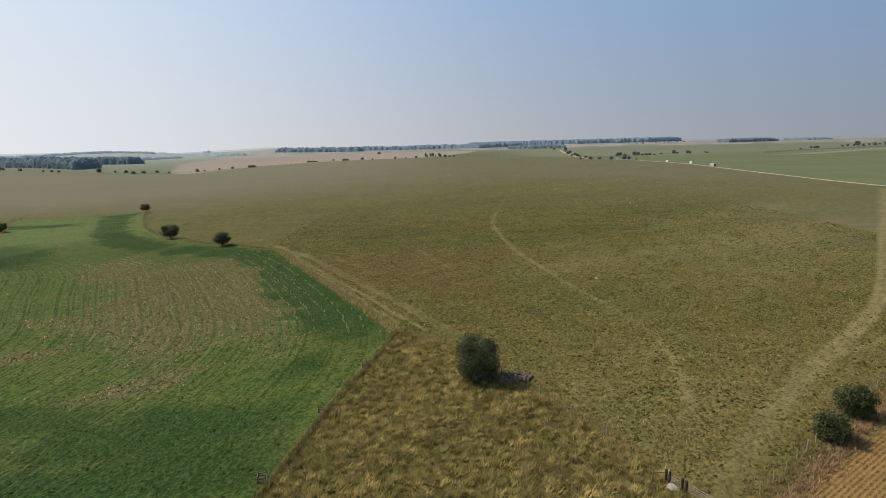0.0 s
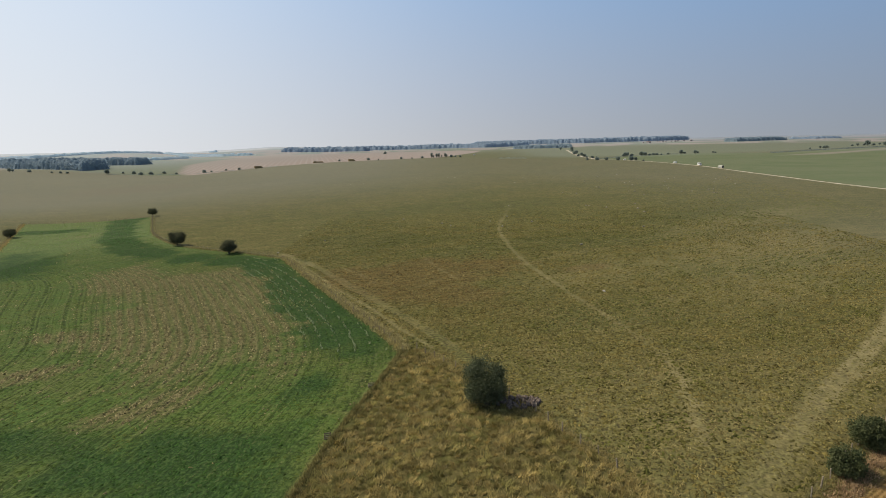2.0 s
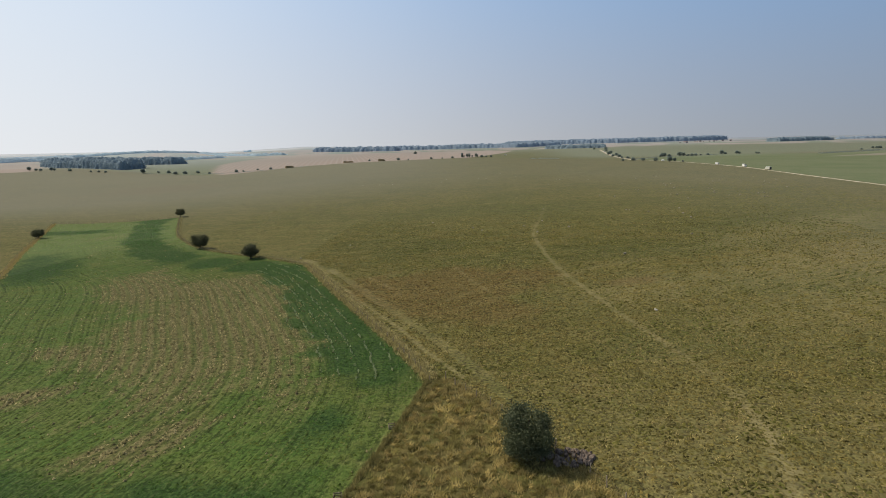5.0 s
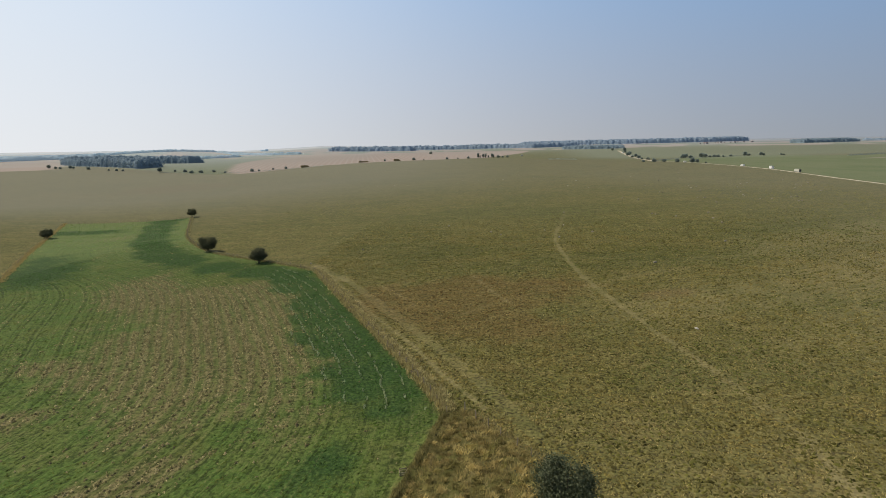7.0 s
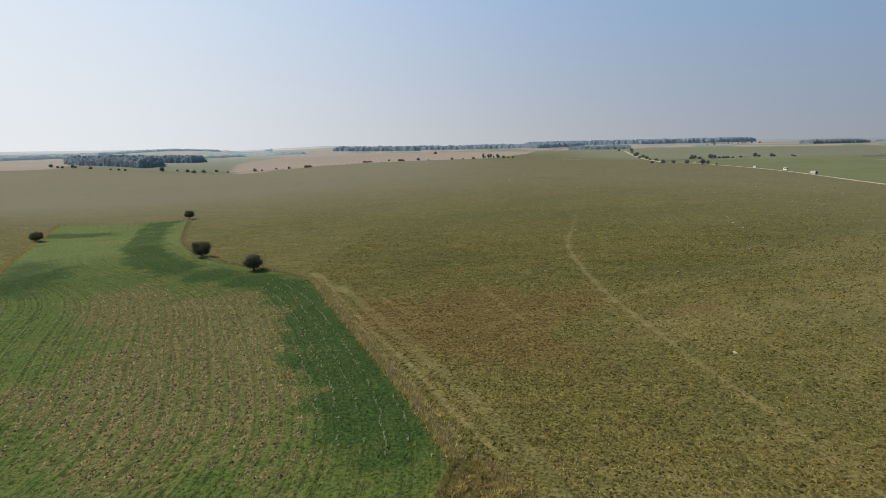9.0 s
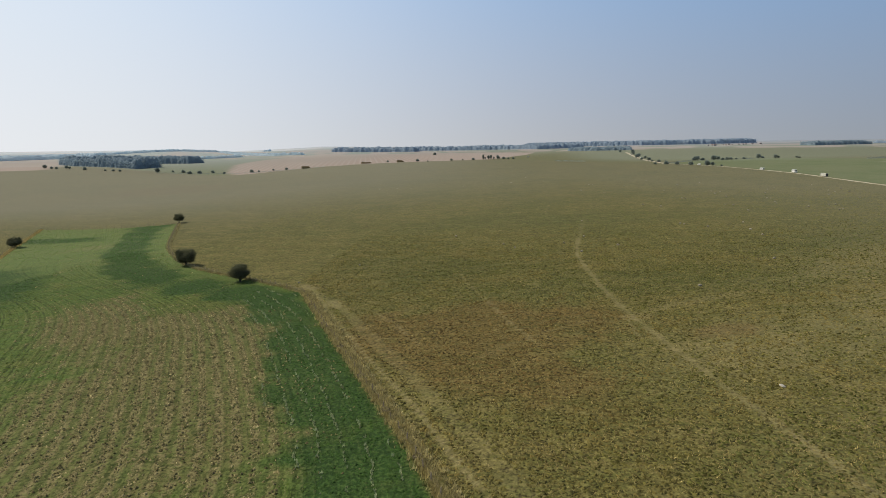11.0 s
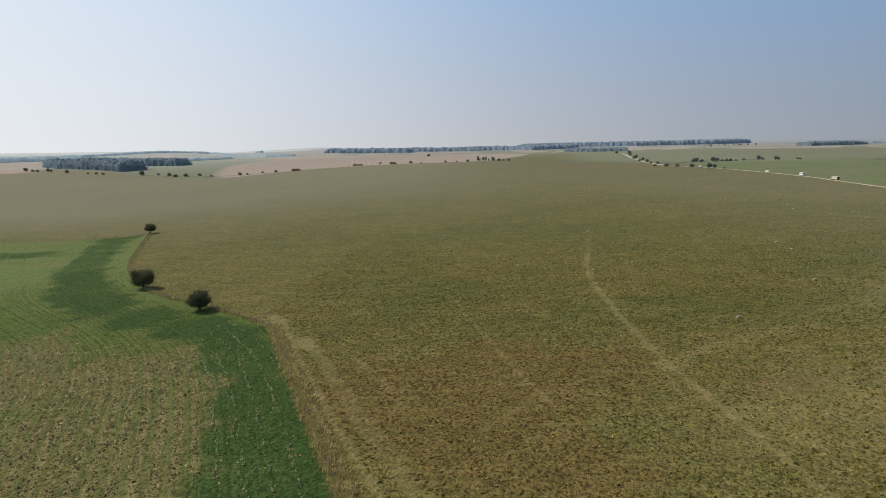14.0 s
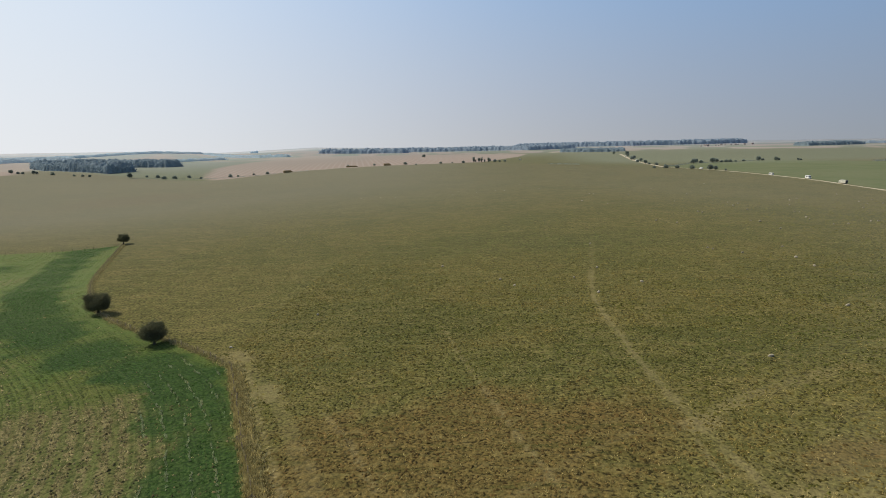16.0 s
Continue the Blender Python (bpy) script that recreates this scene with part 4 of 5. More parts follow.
def lorry():
    root = new("lorry")
    bm = bmesh.new()
    box(bm, 0, -0.8, 2.25, 2.5, 7.6, 2.9, bevel=0.06)
    body = part("box_body", bm, CREAM_PAINT, root, "cream panelled load box")
    for k in range(6):
        for sx in (-1.27, 1.27):
            bm = bmesh.new()
            box(bm, sx, -4.2 + 1.36 * k, 2.25, 0.05, 0.07, 2.7)
            part("rib", bm, CREAM_PAINT, body)
    # shade of the box's rear face painted in as a dark door
    bm = bmesh.new()
    box(bm, 0, -4.64, 2.2, 2.3, 0.06, 2.6, bevel=0.01)
    part("rear_door", bm, DARK_PAINT, root, "rear ramp door, its shade painted dark")
    bm = bmesh.new()
    box(bm, 0, 4.1, 1.75, 2.35, 1.9, 2.3, bevel=0.15)
    cab = part("cab", bm, CREAM_PAINT, root)
    bm = bmesh.new()
    box(bm, 0, 5.02, 2.2, 2.0, 0.1, 0.8, bevel=0.02)
    part("windscreen", bm, GLASS, cab)
    for sx in (-1.17, 1.17):
        bm = bmesh.new()
        box(bm, sx, 4.3, 2.2, 0.06, 0.9, 0.7, bevel=0.01)
        part("side_window", bm, GLASS, cab)
    bm = bmesh.new()
    box(bm, 0, 0, 0.7, 1.0, 9.2, 0.25)
    part("chassis", bm, DARK_PAINT, root)
    for x in (-1.05, 1.05):
        for y in (-3.2, -2.0, 3.9):
            wheel(root, x, y, 0.48, 0.3)
    return root


def van(length, width, height, nose, name, paint=None):
    """A box-bodied van or motor home: body, nose, windows, wheels."""
    paint = paint or WHITE_PAINT
    root = new(name)
    bm = bmesh.new()
    box(bm, 0, -nose / 2, 0.35 + (height - 0.35) / 2, width, length - nose, height - 0.35, bevel=0.12)
    body = part("body", bm, paint, root)
    bm = bmesh.new()
    box(bm, 0, length / 2 - nose / 2 - 0.05, 0.35 + height * 0.27, width * 0.96, nose, height * 0.5, bevel=0.14)
    part("bonnet", bm, paint, root)
    bm = bmesh.new()
    box(bm, 0, length / 2 - nose - 0.02, height * 0.72, width * 0.86, 0.12, height * 0.26, rx=-12, bevel=0.02)
    part("windscreen", bm, GLASS, body)
    bm = bmesh.new()
    box(bm, 0, -length / 2 + 0.0, height * 0.68, width * 0.7, 0.06, height * 0.25, bevel=0.02)
    part("rear_window", bm, GLASS, body)
    for sx in (-1, 1):
        for k in (0.28, -0.05):
            bm = bmesh.new()
            box(bm, sx * (width / 2 + 0.005), length * k - nose / 2, height * 0.7, 0.04, length * 0.2, height * 0.22, bevel=0.01)
            part("side_window", bm, GLASS, body)
        for y in (-length * 0.28, length * 0.3):
            wheel(root, sx * (width / 2 - 0.1), y, 0.34)
    bm = bmesh.new()
    box(bm, 0, -length / 2 - 0.03, 0.5, width * 0.95, 0.12, 0.2, bevel=0.03)
    part("bumper", bm, DARK_PAINT, root)
    return root


tagged(put(lorry(), 243.2, 487.5, 4, 0.72), "cream box lorry parked beside the chalk track", "lorry")
tagged(put(van(6.2, 2.2, 2.9, 1.0, "camper_van"), 246.0, 535.0, 180, 0.9), "white high-roofed camper van parked on the track", "van", "parked vehicles")
tagged(put(van(5.6, 2.1, 2.5, 0.8, "camper_van"), 242.0, 584.0, 14, 0.8), "white camper van parked on the track verge", "van", "parked vehicles")
tagged(put(van(5.2, 2.0, 2.6, 0.9, "panel_van"), 226.5, 702.0, 22, 0.75), "white panel van parked among dark bushes", "van", "parked vehicles")
tagged(put(van(4.6, 1.9, 2.0, 1.1, "parked_car"), 246, 1040, 12), "pale car parked by the hedged track", "car", "parked vehicles")
tagged(put(van(4.6, 1.9, 2.0, 1.1, "parked_car"), 262, 1180, 10), "white car parked on the far track", "car", "parked vehicles")
tagged(put(van(4.6, 1.9, 2.0, 1.1, "parked_car"), 52, 1130, 80), "white car parked at the pasture's end", "car", "parked vehicles")

# ---- straw stacks at the pasture's end ----


def stack(n, tiers):
    root = new("straw_stack")
    bm = bmesh.new()
    box(bm, 0, 0, 0, 2.4, 1.2, 1.2, bevel=0.06)
    me = bpy.data.meshes.new("bale")
    bm.to_mesh(me)
    bm.free()
    me.materials.append(STRAWBALE)
    for t in range(tiers):
        for k in range(n - (t == tiers - 1)):
            for row in (-0.62, 0.62):
                ob = part("bale", me, None, root)
                ob.location = (2.44 * (k - (n - 1) / 2), row, 0.6 + 1.2 * t)
                ob.rotation_euler = (0, 0, 0.03 * math.sin(7 * k + 3 * t + row))
    return tagged(root, "long stack of straw bales on the field edge", "straw stack", "straw stacks")


for x, y, turn, n, t in ((-322, 908, 50, 6, 3), (-236, 975, 20, 8, 2), (-178, 985, 20, 5, 3)):
    put(stack(n, t), x, y, turn)

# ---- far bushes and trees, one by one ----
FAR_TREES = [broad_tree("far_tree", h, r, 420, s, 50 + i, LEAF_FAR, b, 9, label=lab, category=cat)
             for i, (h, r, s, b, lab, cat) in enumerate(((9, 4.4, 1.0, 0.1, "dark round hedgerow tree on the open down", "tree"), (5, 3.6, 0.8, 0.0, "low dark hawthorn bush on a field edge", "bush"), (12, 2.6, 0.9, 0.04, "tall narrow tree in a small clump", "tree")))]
put(FAR_TREES[0], -535, 836, 0)
put(FAR_TREES[1], -505, 857, 0)
put(FAR_TREES[2], -34, 1050, 0)
g = np.random.default_rng(77)
def far_trees(rows):
    """Small far-off trees: x, y, which kind, size."""
    for x, y, kind, s in rows:
        copy_at(FAR_TREES[kind], x + g.normal(0, 1), y + g.normal(0, 2), g.uniform(0, 360), s * g.uniform(0.55, 1.0))


# valley floor
far_trees([(-524, 860, 1, .9), (-488, 842, 1, 1.1), (-480, 838, 1, 1.2), (-470, 842, 1, 1.1), (-462, 868, 1, 1.4), (-430, 850, 1, 1.1), (-396, 868, 1, 1.4), (-388, 872, 1, 1), (-372, 895, 1, .9)])
# edge of the stubble
far_trees([(-352, 900, 1, .8), (-250, 1000, 1, .8), (-205, 1010, 1, .9), (-150, 1010, 1, 1.1), (-130, 985, 1, .7), (-90, 1020, 1, .9), (-70, 1028, 1, .8), (-176, 1480, 1, 1.5), (-52, 1035, 1, 1)])
# foot of the left-hand wood
far_trees([(-763, 879, 0, .9), (-745, 872, 1, 1.1), (-732, 867, 1, 1), (-709, 862, 0, .8), (-700, 858, 0, 1), (-664, 844, 1, 1), (-617, 829, 1, .8), (-605, 830, 1, .7), (-592, 831, 1, .9)])
# clump at the pasture end
far_trees([(-30, 1052, 2, .9), (-26, 1049, 2, 1), (-21, 1052, 2, 1.05), (-15, 1049, 2, 1), (-9, 1053, 2, .95), (-3, 1050, 2, .85), (4, 1054, 1, 1), (12, 1056, 1, .8), (22, 1058, 1, .9)])
# bushes by the chalk track
far_trees([(228, 676, 0, .85), (234, 682, 0, .8), (213, 741, 1, 1), (224, 722, 1, .9), (203, 748, 1, 1.1), (192, 752, 1, .8), (236, 668, 1, .7)])
# hedge above the green field
far_trees([(290, 915, 0, .8), (296, 917, 0, 1), (302, 918, 0, .9), (308, 920, 1, 1.1), (326, 924, 0, 1.05), (333, 926, 0, .9), (341, 927, 1, 1.2), (348, 930, 1, 1.3), (355, 931, 1, 1.2), (362, 932, 1, .9), (378, 938, 1, .8)])
# end of that hedge
far_trees([(402, 944, 0, .9), (408, 942, 1, .9), (416, 920, 0, .8), (421, 918, 0, .85), (437, 905, 0, .7), (442, 905, 1, .8)])
# row on the upper field
far_trees([(584, 886, 1, 1), (620, 914, 0, .8), (628, 917, 1, 1.1), (636, 918, 1, 1), (700, 952, 1, 1.1), (712, 956, 0, 1), (722, 958, 0, .9), (739, 966, 0, 1.2), (748, 968, 1, 1.3), (765, 976, 0, .9), (778, 982, 1, 1.2), (800, 995, 0, .9), (815, 1003, 0, 1), (832, 1010, 1, 1.3)])
# avenue up the far track
far_trees([(228, 870, 1, 1.1), (226, 900, 1, .9), (231, 930, 0, .8), (240, 965, 0, .9), (236, 1000, 1, 1.1), (249, 1020, 0, .8), (243, 1062, 0, .9), (256, 1090, 0, 1), (262, 1130, 0, .9), (270, 1190, 0, 1.1), (280, 1250, 0, 1.1), (268, 1300, 0, 1)])

# ---- woods and hedges far off ----


def canopy(x, y, spacing, height, seed):
    """The height of a closed canopy: uneven rounded crowns, one to each jittered cell."""
    best = np.zeros(x.shape)
    ix, iy = np.floor(x / spacing), np.floor(y / spacing)
    for dx in (-1, 0, 1):
        for dy in (-1, 0, 1):
            cx, cy = ix + dx, iy + dy
            h1, h2, h3 = ((np.sin(cx * a + cy * b + seed) * 43758.5453) % 1.0 for a, b in ((12.9898, 78.233), (39.346, 11.135), (73.156, 52.235)))
            r2 = ((x / spacing - cx - 0.2 - 0.6 * h1) ** 2 + (y / spacing - cy - 0.2 - 0.6 * h2) ** 2) / (0.55 + 0.35 * h3)
            best = np.maximum(best, (0.66 + 0.40 * h3) * np.sqrt(np.clip(1 - 0.8 * r2, 0.08, 1)))
    return height * best * (1 + 0.10 * waves(x, y, spacing * 7, seed, 2))


def wood(name, outline, spacing, height, step, leaf, label, seed, leaves=0.25):
    """A wood as one mass: a bumpy closed canopy that falls to the ground at its edge, under a coat of leaf clumps."""
    g = np.random.default_rng(seed)
    outline = list(outline)
    px, py = [p[0] for p in outline], [p[1] for p in outline]
    xs, ys = np.arange(min(px) - 2 * step, max(px) + 2 * step, step), np.arange(min(py) - 2 * step, max(py) + 2 * step, step)
    x, y = (q.ravel() for q in np.meshgrid(xs, ys))
    x, y = x + g.uniform(-0.3, 0.3, len(x)) * step, y + g.uniform(-0.3, 0.3, len(y)) * step
    d = inside(x, y, outline) + 0.35 * spacing * waves(x, y, 2.2 * spacing, seed + 50, 2) - 0.2 * spacing
    rise = smooth(-0.5 * step, 0.7 * spacing, d) ** 0.4
    z = land(x, y) - 0.3 + rise * (canopy(x, y, spacing, height, seed) + g.normal(0, 0.022 * height, len(x)))
    nx = len(xs)
    i = (np.arange(len(ys) - 1)[:, None] * nx + np.arange(nx - 1)[None, :]).ravel()
    quad = np.stack([i, i + 1, i + nx + 1, i + nx], 1)
    quad = quad[(d[quad] > -0.5 * step).any(axis=1)]
    used, quad = np.unique(quad, return_inverse=True)
    shell, quad = np.stack([x, y, z], 1)[used], quad.reshape(-1, 4)
    n = int((max(px) - min(px)) * (max(py) - min(py)) * leaves)
    lx, ly = g.uniform(min(px), max(px), n), g.uniform(min(py), max(py), n)
    ok = inside(lx, ly, outline) > 0.5 * spacing
    lx, ly = lx[ok], ly[ok]
    top = canopy(lx, ly, spacing, height, seed)
    ex, ey = g.uniform(min(px), max(px), 8 * n), g.uniform(min(py), max(py), 8 * n)
    rim = inside(ex, ey, outline)
    ok = (rim > -0.3 * step) & (rim < 0.5 * spacing)
    ex, ey = ex[ok], ey[ok]
    lx, ly, top = np.append(lx, ex), np.append(ly, ey), np.append(top, canopy(ex, ey, spacing, height, seed) * g.uniform(0.1, 0.92, len(ex)))
    p = np.stack([lx, ly, land(lx, ly) + top + g.normal(0, 0.25, len(lx)) * height * 0.05], 1)
    v, f = leaf_quads(p, 0.07 * height, g)
    me = mesh_np(name, np.concatenate([shell, v]), np.concatenate([quad, f + len(shell)]))
    me.polygons.foreach_set("use_smooth", np.arange(len(me.polygons)) < len(quad))
    return tagged(part(name, me, leaf), label, "wood", kind="stuff")


def belt(line, width):
    """The outline of a strip of that width along a line."""
    lo, hi = [], []
    for i, (x, y) in enumerate(line):
        a, b = line[max(i - 1, 0)], line[min(i + 1, len(line) - 1)]
        d = math.hypot(b[0] - a[0], b[1] - a[1])
        nx, ny = -(b[1] - a[1]) / d * width / 2, (b[0] - a[0]) / d * width / 2
        lo.append((x + nx, y + ny))
        hi.append((x - nx, y - ny))
    return lo + hi[::-1]


def polar(rows):
    return [(r * math.sin(radians(a)), r * math.cos(radians(a))) for a, r in rows]


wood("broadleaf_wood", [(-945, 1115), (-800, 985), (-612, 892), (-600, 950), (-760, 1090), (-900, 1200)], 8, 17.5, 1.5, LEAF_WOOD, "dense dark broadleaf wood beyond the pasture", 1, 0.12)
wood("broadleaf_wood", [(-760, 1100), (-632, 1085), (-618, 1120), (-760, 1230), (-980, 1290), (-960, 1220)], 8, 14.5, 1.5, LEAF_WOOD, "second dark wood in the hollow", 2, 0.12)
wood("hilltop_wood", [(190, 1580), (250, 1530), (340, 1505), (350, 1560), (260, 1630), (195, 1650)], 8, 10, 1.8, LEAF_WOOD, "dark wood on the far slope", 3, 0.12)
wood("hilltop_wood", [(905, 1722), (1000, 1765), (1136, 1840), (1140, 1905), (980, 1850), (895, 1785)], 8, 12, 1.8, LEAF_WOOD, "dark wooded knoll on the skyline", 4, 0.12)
wood("distant_belt", belt(polar([(-52, 2400), (-45, 2500), (-38, 2450), (-34.5, 2600), (-31, 2700), (-28, 2750)]), 50), 11, 9.6, 3, LEAF_SUNWARD_HAZE, "hazy tree belt on the far hills", 5, 0.03)
wood("distant_belt", belt(polar([(-27.6, 2650), (-25.5, 2350), (-22.5, 2050), (-20, 2000)]), 30), 8, 9.5, 2.5, LEAF_SUNWARD_HAZE, "hazy hedgerow trees down the hillside", 6, 0.03)
wood("distant_belt", belt(polar([(-31, 1700), (-28.5, 1750), (-26, 1900)]), 34), 8, 8.6, 2.5, LEAF_SUNWARD_HAZE, "hazy hedgerow trees below the hills", 16, 0.03)
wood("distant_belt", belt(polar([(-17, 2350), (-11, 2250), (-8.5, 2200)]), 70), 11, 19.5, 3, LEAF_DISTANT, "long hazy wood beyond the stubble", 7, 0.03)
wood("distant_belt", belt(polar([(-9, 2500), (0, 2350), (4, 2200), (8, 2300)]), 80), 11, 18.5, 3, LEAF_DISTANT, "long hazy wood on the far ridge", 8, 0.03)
wood("distant_belt", belt(polar([(3, 3100), (8, 3000), (14, 2900), (20, 3000), (22.5, 3200)]), 160), 11, 22.5, 3, LEAF_DISTANT, "wide forest along the ridge, hazed blue", 9, 0.03)
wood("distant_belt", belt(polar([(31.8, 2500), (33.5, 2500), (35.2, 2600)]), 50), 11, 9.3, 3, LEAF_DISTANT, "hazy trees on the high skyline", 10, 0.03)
wood("distant_belt", belt(polar([(-24.0, 3600), (-23.2, 3600)]), 40), 11, 14.4, 3, LEAF_SUNWARD_HAZE, "small clump of trees on a bare hill", 11, 0.03)
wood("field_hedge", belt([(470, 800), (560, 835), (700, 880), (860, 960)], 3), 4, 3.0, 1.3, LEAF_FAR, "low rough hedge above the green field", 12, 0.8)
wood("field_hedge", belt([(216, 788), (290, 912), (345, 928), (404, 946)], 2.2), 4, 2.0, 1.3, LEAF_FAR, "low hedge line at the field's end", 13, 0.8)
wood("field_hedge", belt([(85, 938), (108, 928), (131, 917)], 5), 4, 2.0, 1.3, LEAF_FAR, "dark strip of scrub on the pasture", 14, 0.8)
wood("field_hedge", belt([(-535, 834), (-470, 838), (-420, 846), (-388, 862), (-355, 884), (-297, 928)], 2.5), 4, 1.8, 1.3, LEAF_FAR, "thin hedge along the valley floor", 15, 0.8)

wood("distant_belt", belt(polar([(-54, 1900), (-46, 2050), (-41, 2150), (-38, 2100)]), 60), 11, 14, 3, LEAF_SUNWARD_HAZE, "hazy wood behind the far stubble", 17, 0.03)

# ---- a far village ----


def house(w, d, h):
    root = new("house")
    bm = bmesh.new()
    box(bm, 0, 0, h / 2, w, d, h)
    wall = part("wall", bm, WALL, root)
    bm = bmesh.new()
    a = [bm.verts.new(p) for p in ((-w / 2 - .3, -d / 2 - .3, h), (w / 2 + .3, -d / 2 - .3, h), (w / 2 + .3, d / 2 + .3, h), (-w / 2 - .3, d / 2 + .3, h), (-w / 2, 0, h + d * .45), (w / 2, 0, h + d * .45))]
    for f in ((0, 1, 5, 4), (2, 3, 4, 5), (1, 2, 5), (3, 0, 4), (3, 2, 1, 0)):
        bm.faces.new([a[i] for i in f])
    part("roof", bm, TILE, root, "red clay tile roof")
    for k in (-0.28, 0.28):
        bm = bmesh.new()
        box(bm, w * k, -d / 2 - 0.02, h * 0.6, w * 0.2, 0.1, h * 0.3)
        part("window", bm, GLASS, wall)
    bm = bmesh.new()
    box(bm, w * 0.3, 0, h + d * 0.45, 0.9, 0.9, 1.8)
    part("chimney", bm, TILE, root)
    return tagged(root, "pale house with red tiled roof far off", "house", "far village")


g = np.random.default_rng(5)
first = put(house(9, 6, 4), 720, 1965, 10)
for k in range(16):
    u = k / 15
    copy_at(first, 700 + 330 * u + g.normal(0, 8), 1985 + 330 * u + g.normal(0, 25), g.uniform(0, 180), g.uniform(0.5, 0.85))

# ---- grass, crop and weeds ----


def blades(name, x, y, height, spread, count, width, material, label, seed, colour=None, comb=3.0, vary=0.32):
    """Tufts of leaning blades, as one mass. comb: how far the blades of a tuft lean apart; vary: how unlike the tufts are in tone."""
    g = np.random.default_rng(seed)
    n = len(x) * count
    k = np.repeat(np.arange(len(x)), count)
    a, lean = g.uniform(0, 2 * math.pi, len(x))[k] + g.normal(0, comb, n), g.uniform(0.2, 1.0, n)
    tuft = g.uniform(0.6, 1.35, len(x))[k]
    root = np.stack([x[k] + g.normal(0, 0.3, n) * spread * tuft, y[k] + g.normal(0, 0.3, n) * spread * tuft], 1)
    h = height * tuft * g.uniform(0.6, 1.2, n)
    z = land(x, y)[k]
    out = np.stack([np.cos(a), np.sin(a)], 1) * (spread * tuft * lean)[:, None] * 0.8
    side = np.stack([-np.sin(a), np.cos(a)], 1) * width * g.uniform(0.6, 1.3, (n, 1))
    v = np.empty((n, 3, 3))
    v[:, 0, :2], v[:, 1, :2], v[:, 2, :2] = root - side, root + side, root + out
    v[:, 0, 2] = v[:, 1, 2] = z - 0.03
    v[:, 2, 2] = z + h
    me = mesh_np(name, v.reshape(-1, 3), np.arange(3 * n).reshape(n, 3))
    if colour is not None:
        c = np.ones((n * 3, 4), dtype=np.float32)
        c[:, :3] = np.repeat(colour * g.uniform(1 - vary, 1 + vary, (len(x), 1)), count * 3, axis=0)
        me.attributes.new("sward", "FLOAT_COLOR", "POINT").data.foreach_set("color", c.ravel())
    return tagged(part(name, me, material), label, "grass", kind="stuff")


def cushions(name, x, y, height, radius, material, label, seed, colour, vary=0.5):
    """Low rounded tufts of matted grass, lopsided and unlike each other, as one mass."""
    g = np.random.default_rng(seed)
    n, k = len(x), 5
    size = g.uniform(0.6, 1.5, (n, 1))
    turn, long = g.uniform(0, math.pi, (n, 1)), g.uniform(1.0, 1.9, (n, 1))
    a = g.uniform(0, 2 * math.pi, (n, 1)) + np.arange(k) * 2 * math.pi / k + g.normal(0, 0.25, (n, k))
    r = radius * size * g.uniform(0.65, 1.35, (n, k))
    v = np.empty((n, k + 1, 3))
    p, q = r * long * np.cos(a), r / long * np.sin(a)
    v[:, :k, 0], v[:, :k, 1] = x[:, None] + p * np.cos(turn) - q * np.sin(turn), y[:, None] + p * np.sin(turn) + q * np.cos(turn)
    z = land(x, y)
    v[:, :k, 2] = z[:, None] - 0.05
    v[:, k, 0], v[:, k, 1] = x + 0.4 * radius * g.normal(0, 1, n), y + 0.4 * radius * g.normal(0, 1, n)
    v[:, k, 2] = z + height * size[:, 0] * g.uniform(0.7, 1.4, n)
    i = np.arange(k)
    f = (np.arange(n)[:, None, None] * (k + 1) + np.stack([i, (i + 1) % k, np.full(k, k)], 1)[None]).reshape(-1, 3)
    me = mesh_np(name, v.reshape(-1, 3), f)
    me.polygons.foreach_set("use_smooth", np.ones(len(f), dtype=bool))
    c = np.ones((n * (k + 1), 4), dtype=np.float32)
    c[:, :3] = np.repeat(colour * g.uniform(1 - vary, 1 + vary, (n, 1)), k + 1, axis=0)
    me.attributes.new("sward", "FLOAT_COLOR", "POINT").data.foreach_set("color", c.ravel())
    return tagged(part(name, me, material), label, "grass", kind="stuff")


def blend(mask, a, b):
    return a * (1 - mask[:, None]) + np.array(b) * mask[:, None]


def scatter(n, x0, x1, y0, y1, seed):
    g = np.random.default_rng(seed)
    return g.uniform(x0, x1, n), g.uniform(y0, y1, n)


def along(line, gap, wide, seed, shift=0.0):
    """Places along a line, scattered sideways."""
    g = np.random.default_rng(seed)
    xs, ys = [], []
    for (ax, ay), (bx, by) in zip(line, line[1:]):
        ln = math.hypot(bx - ax, by - ay)
        m = max(1, int(ln / gap))
        u, s = g.random(m), g.normal(0, wide, m) + shift
        xs.append(ax + u * (bx - ax) + s * (by - ay) / ln)
        ys.append(ay + u * (by - ay) - s * (bx - ax) / ln)
    return np.concatenate(xs), np.concatenate(ys)


u, v = (a.ravel() for a in np.meshgrid(np.arange(-26, 32, 0.78), np.arange(-8, 94, 0.78)))
g = np.random.default_rng(101)
x, y = u + g.normal(0, 0.33, len(u)), v + g.normal(0, 0.33, len(u))
ok = (inside(x, y, ROUGH) > 0.2) & (g.random(len(x)) < 0.93)
x, y = x[ok], y[ok]
tone = blend(smooth(-0.6, 0.8, waves(x, y, 9, 110) + 0.9 * g.normal(0, 1, len(x))), np.tile((0.262, 0.210, 0.080), (len(x), 1)), (0.170, 0.152, 0.050))
blades("rough_grass", x, y, 0.40, 0.8, 42, 0.045, SWARD_CROP, "tussocky dry yellow-brown grass", 1, tone * (1.03, 1.0, 1.0), 0.9, 0.4)
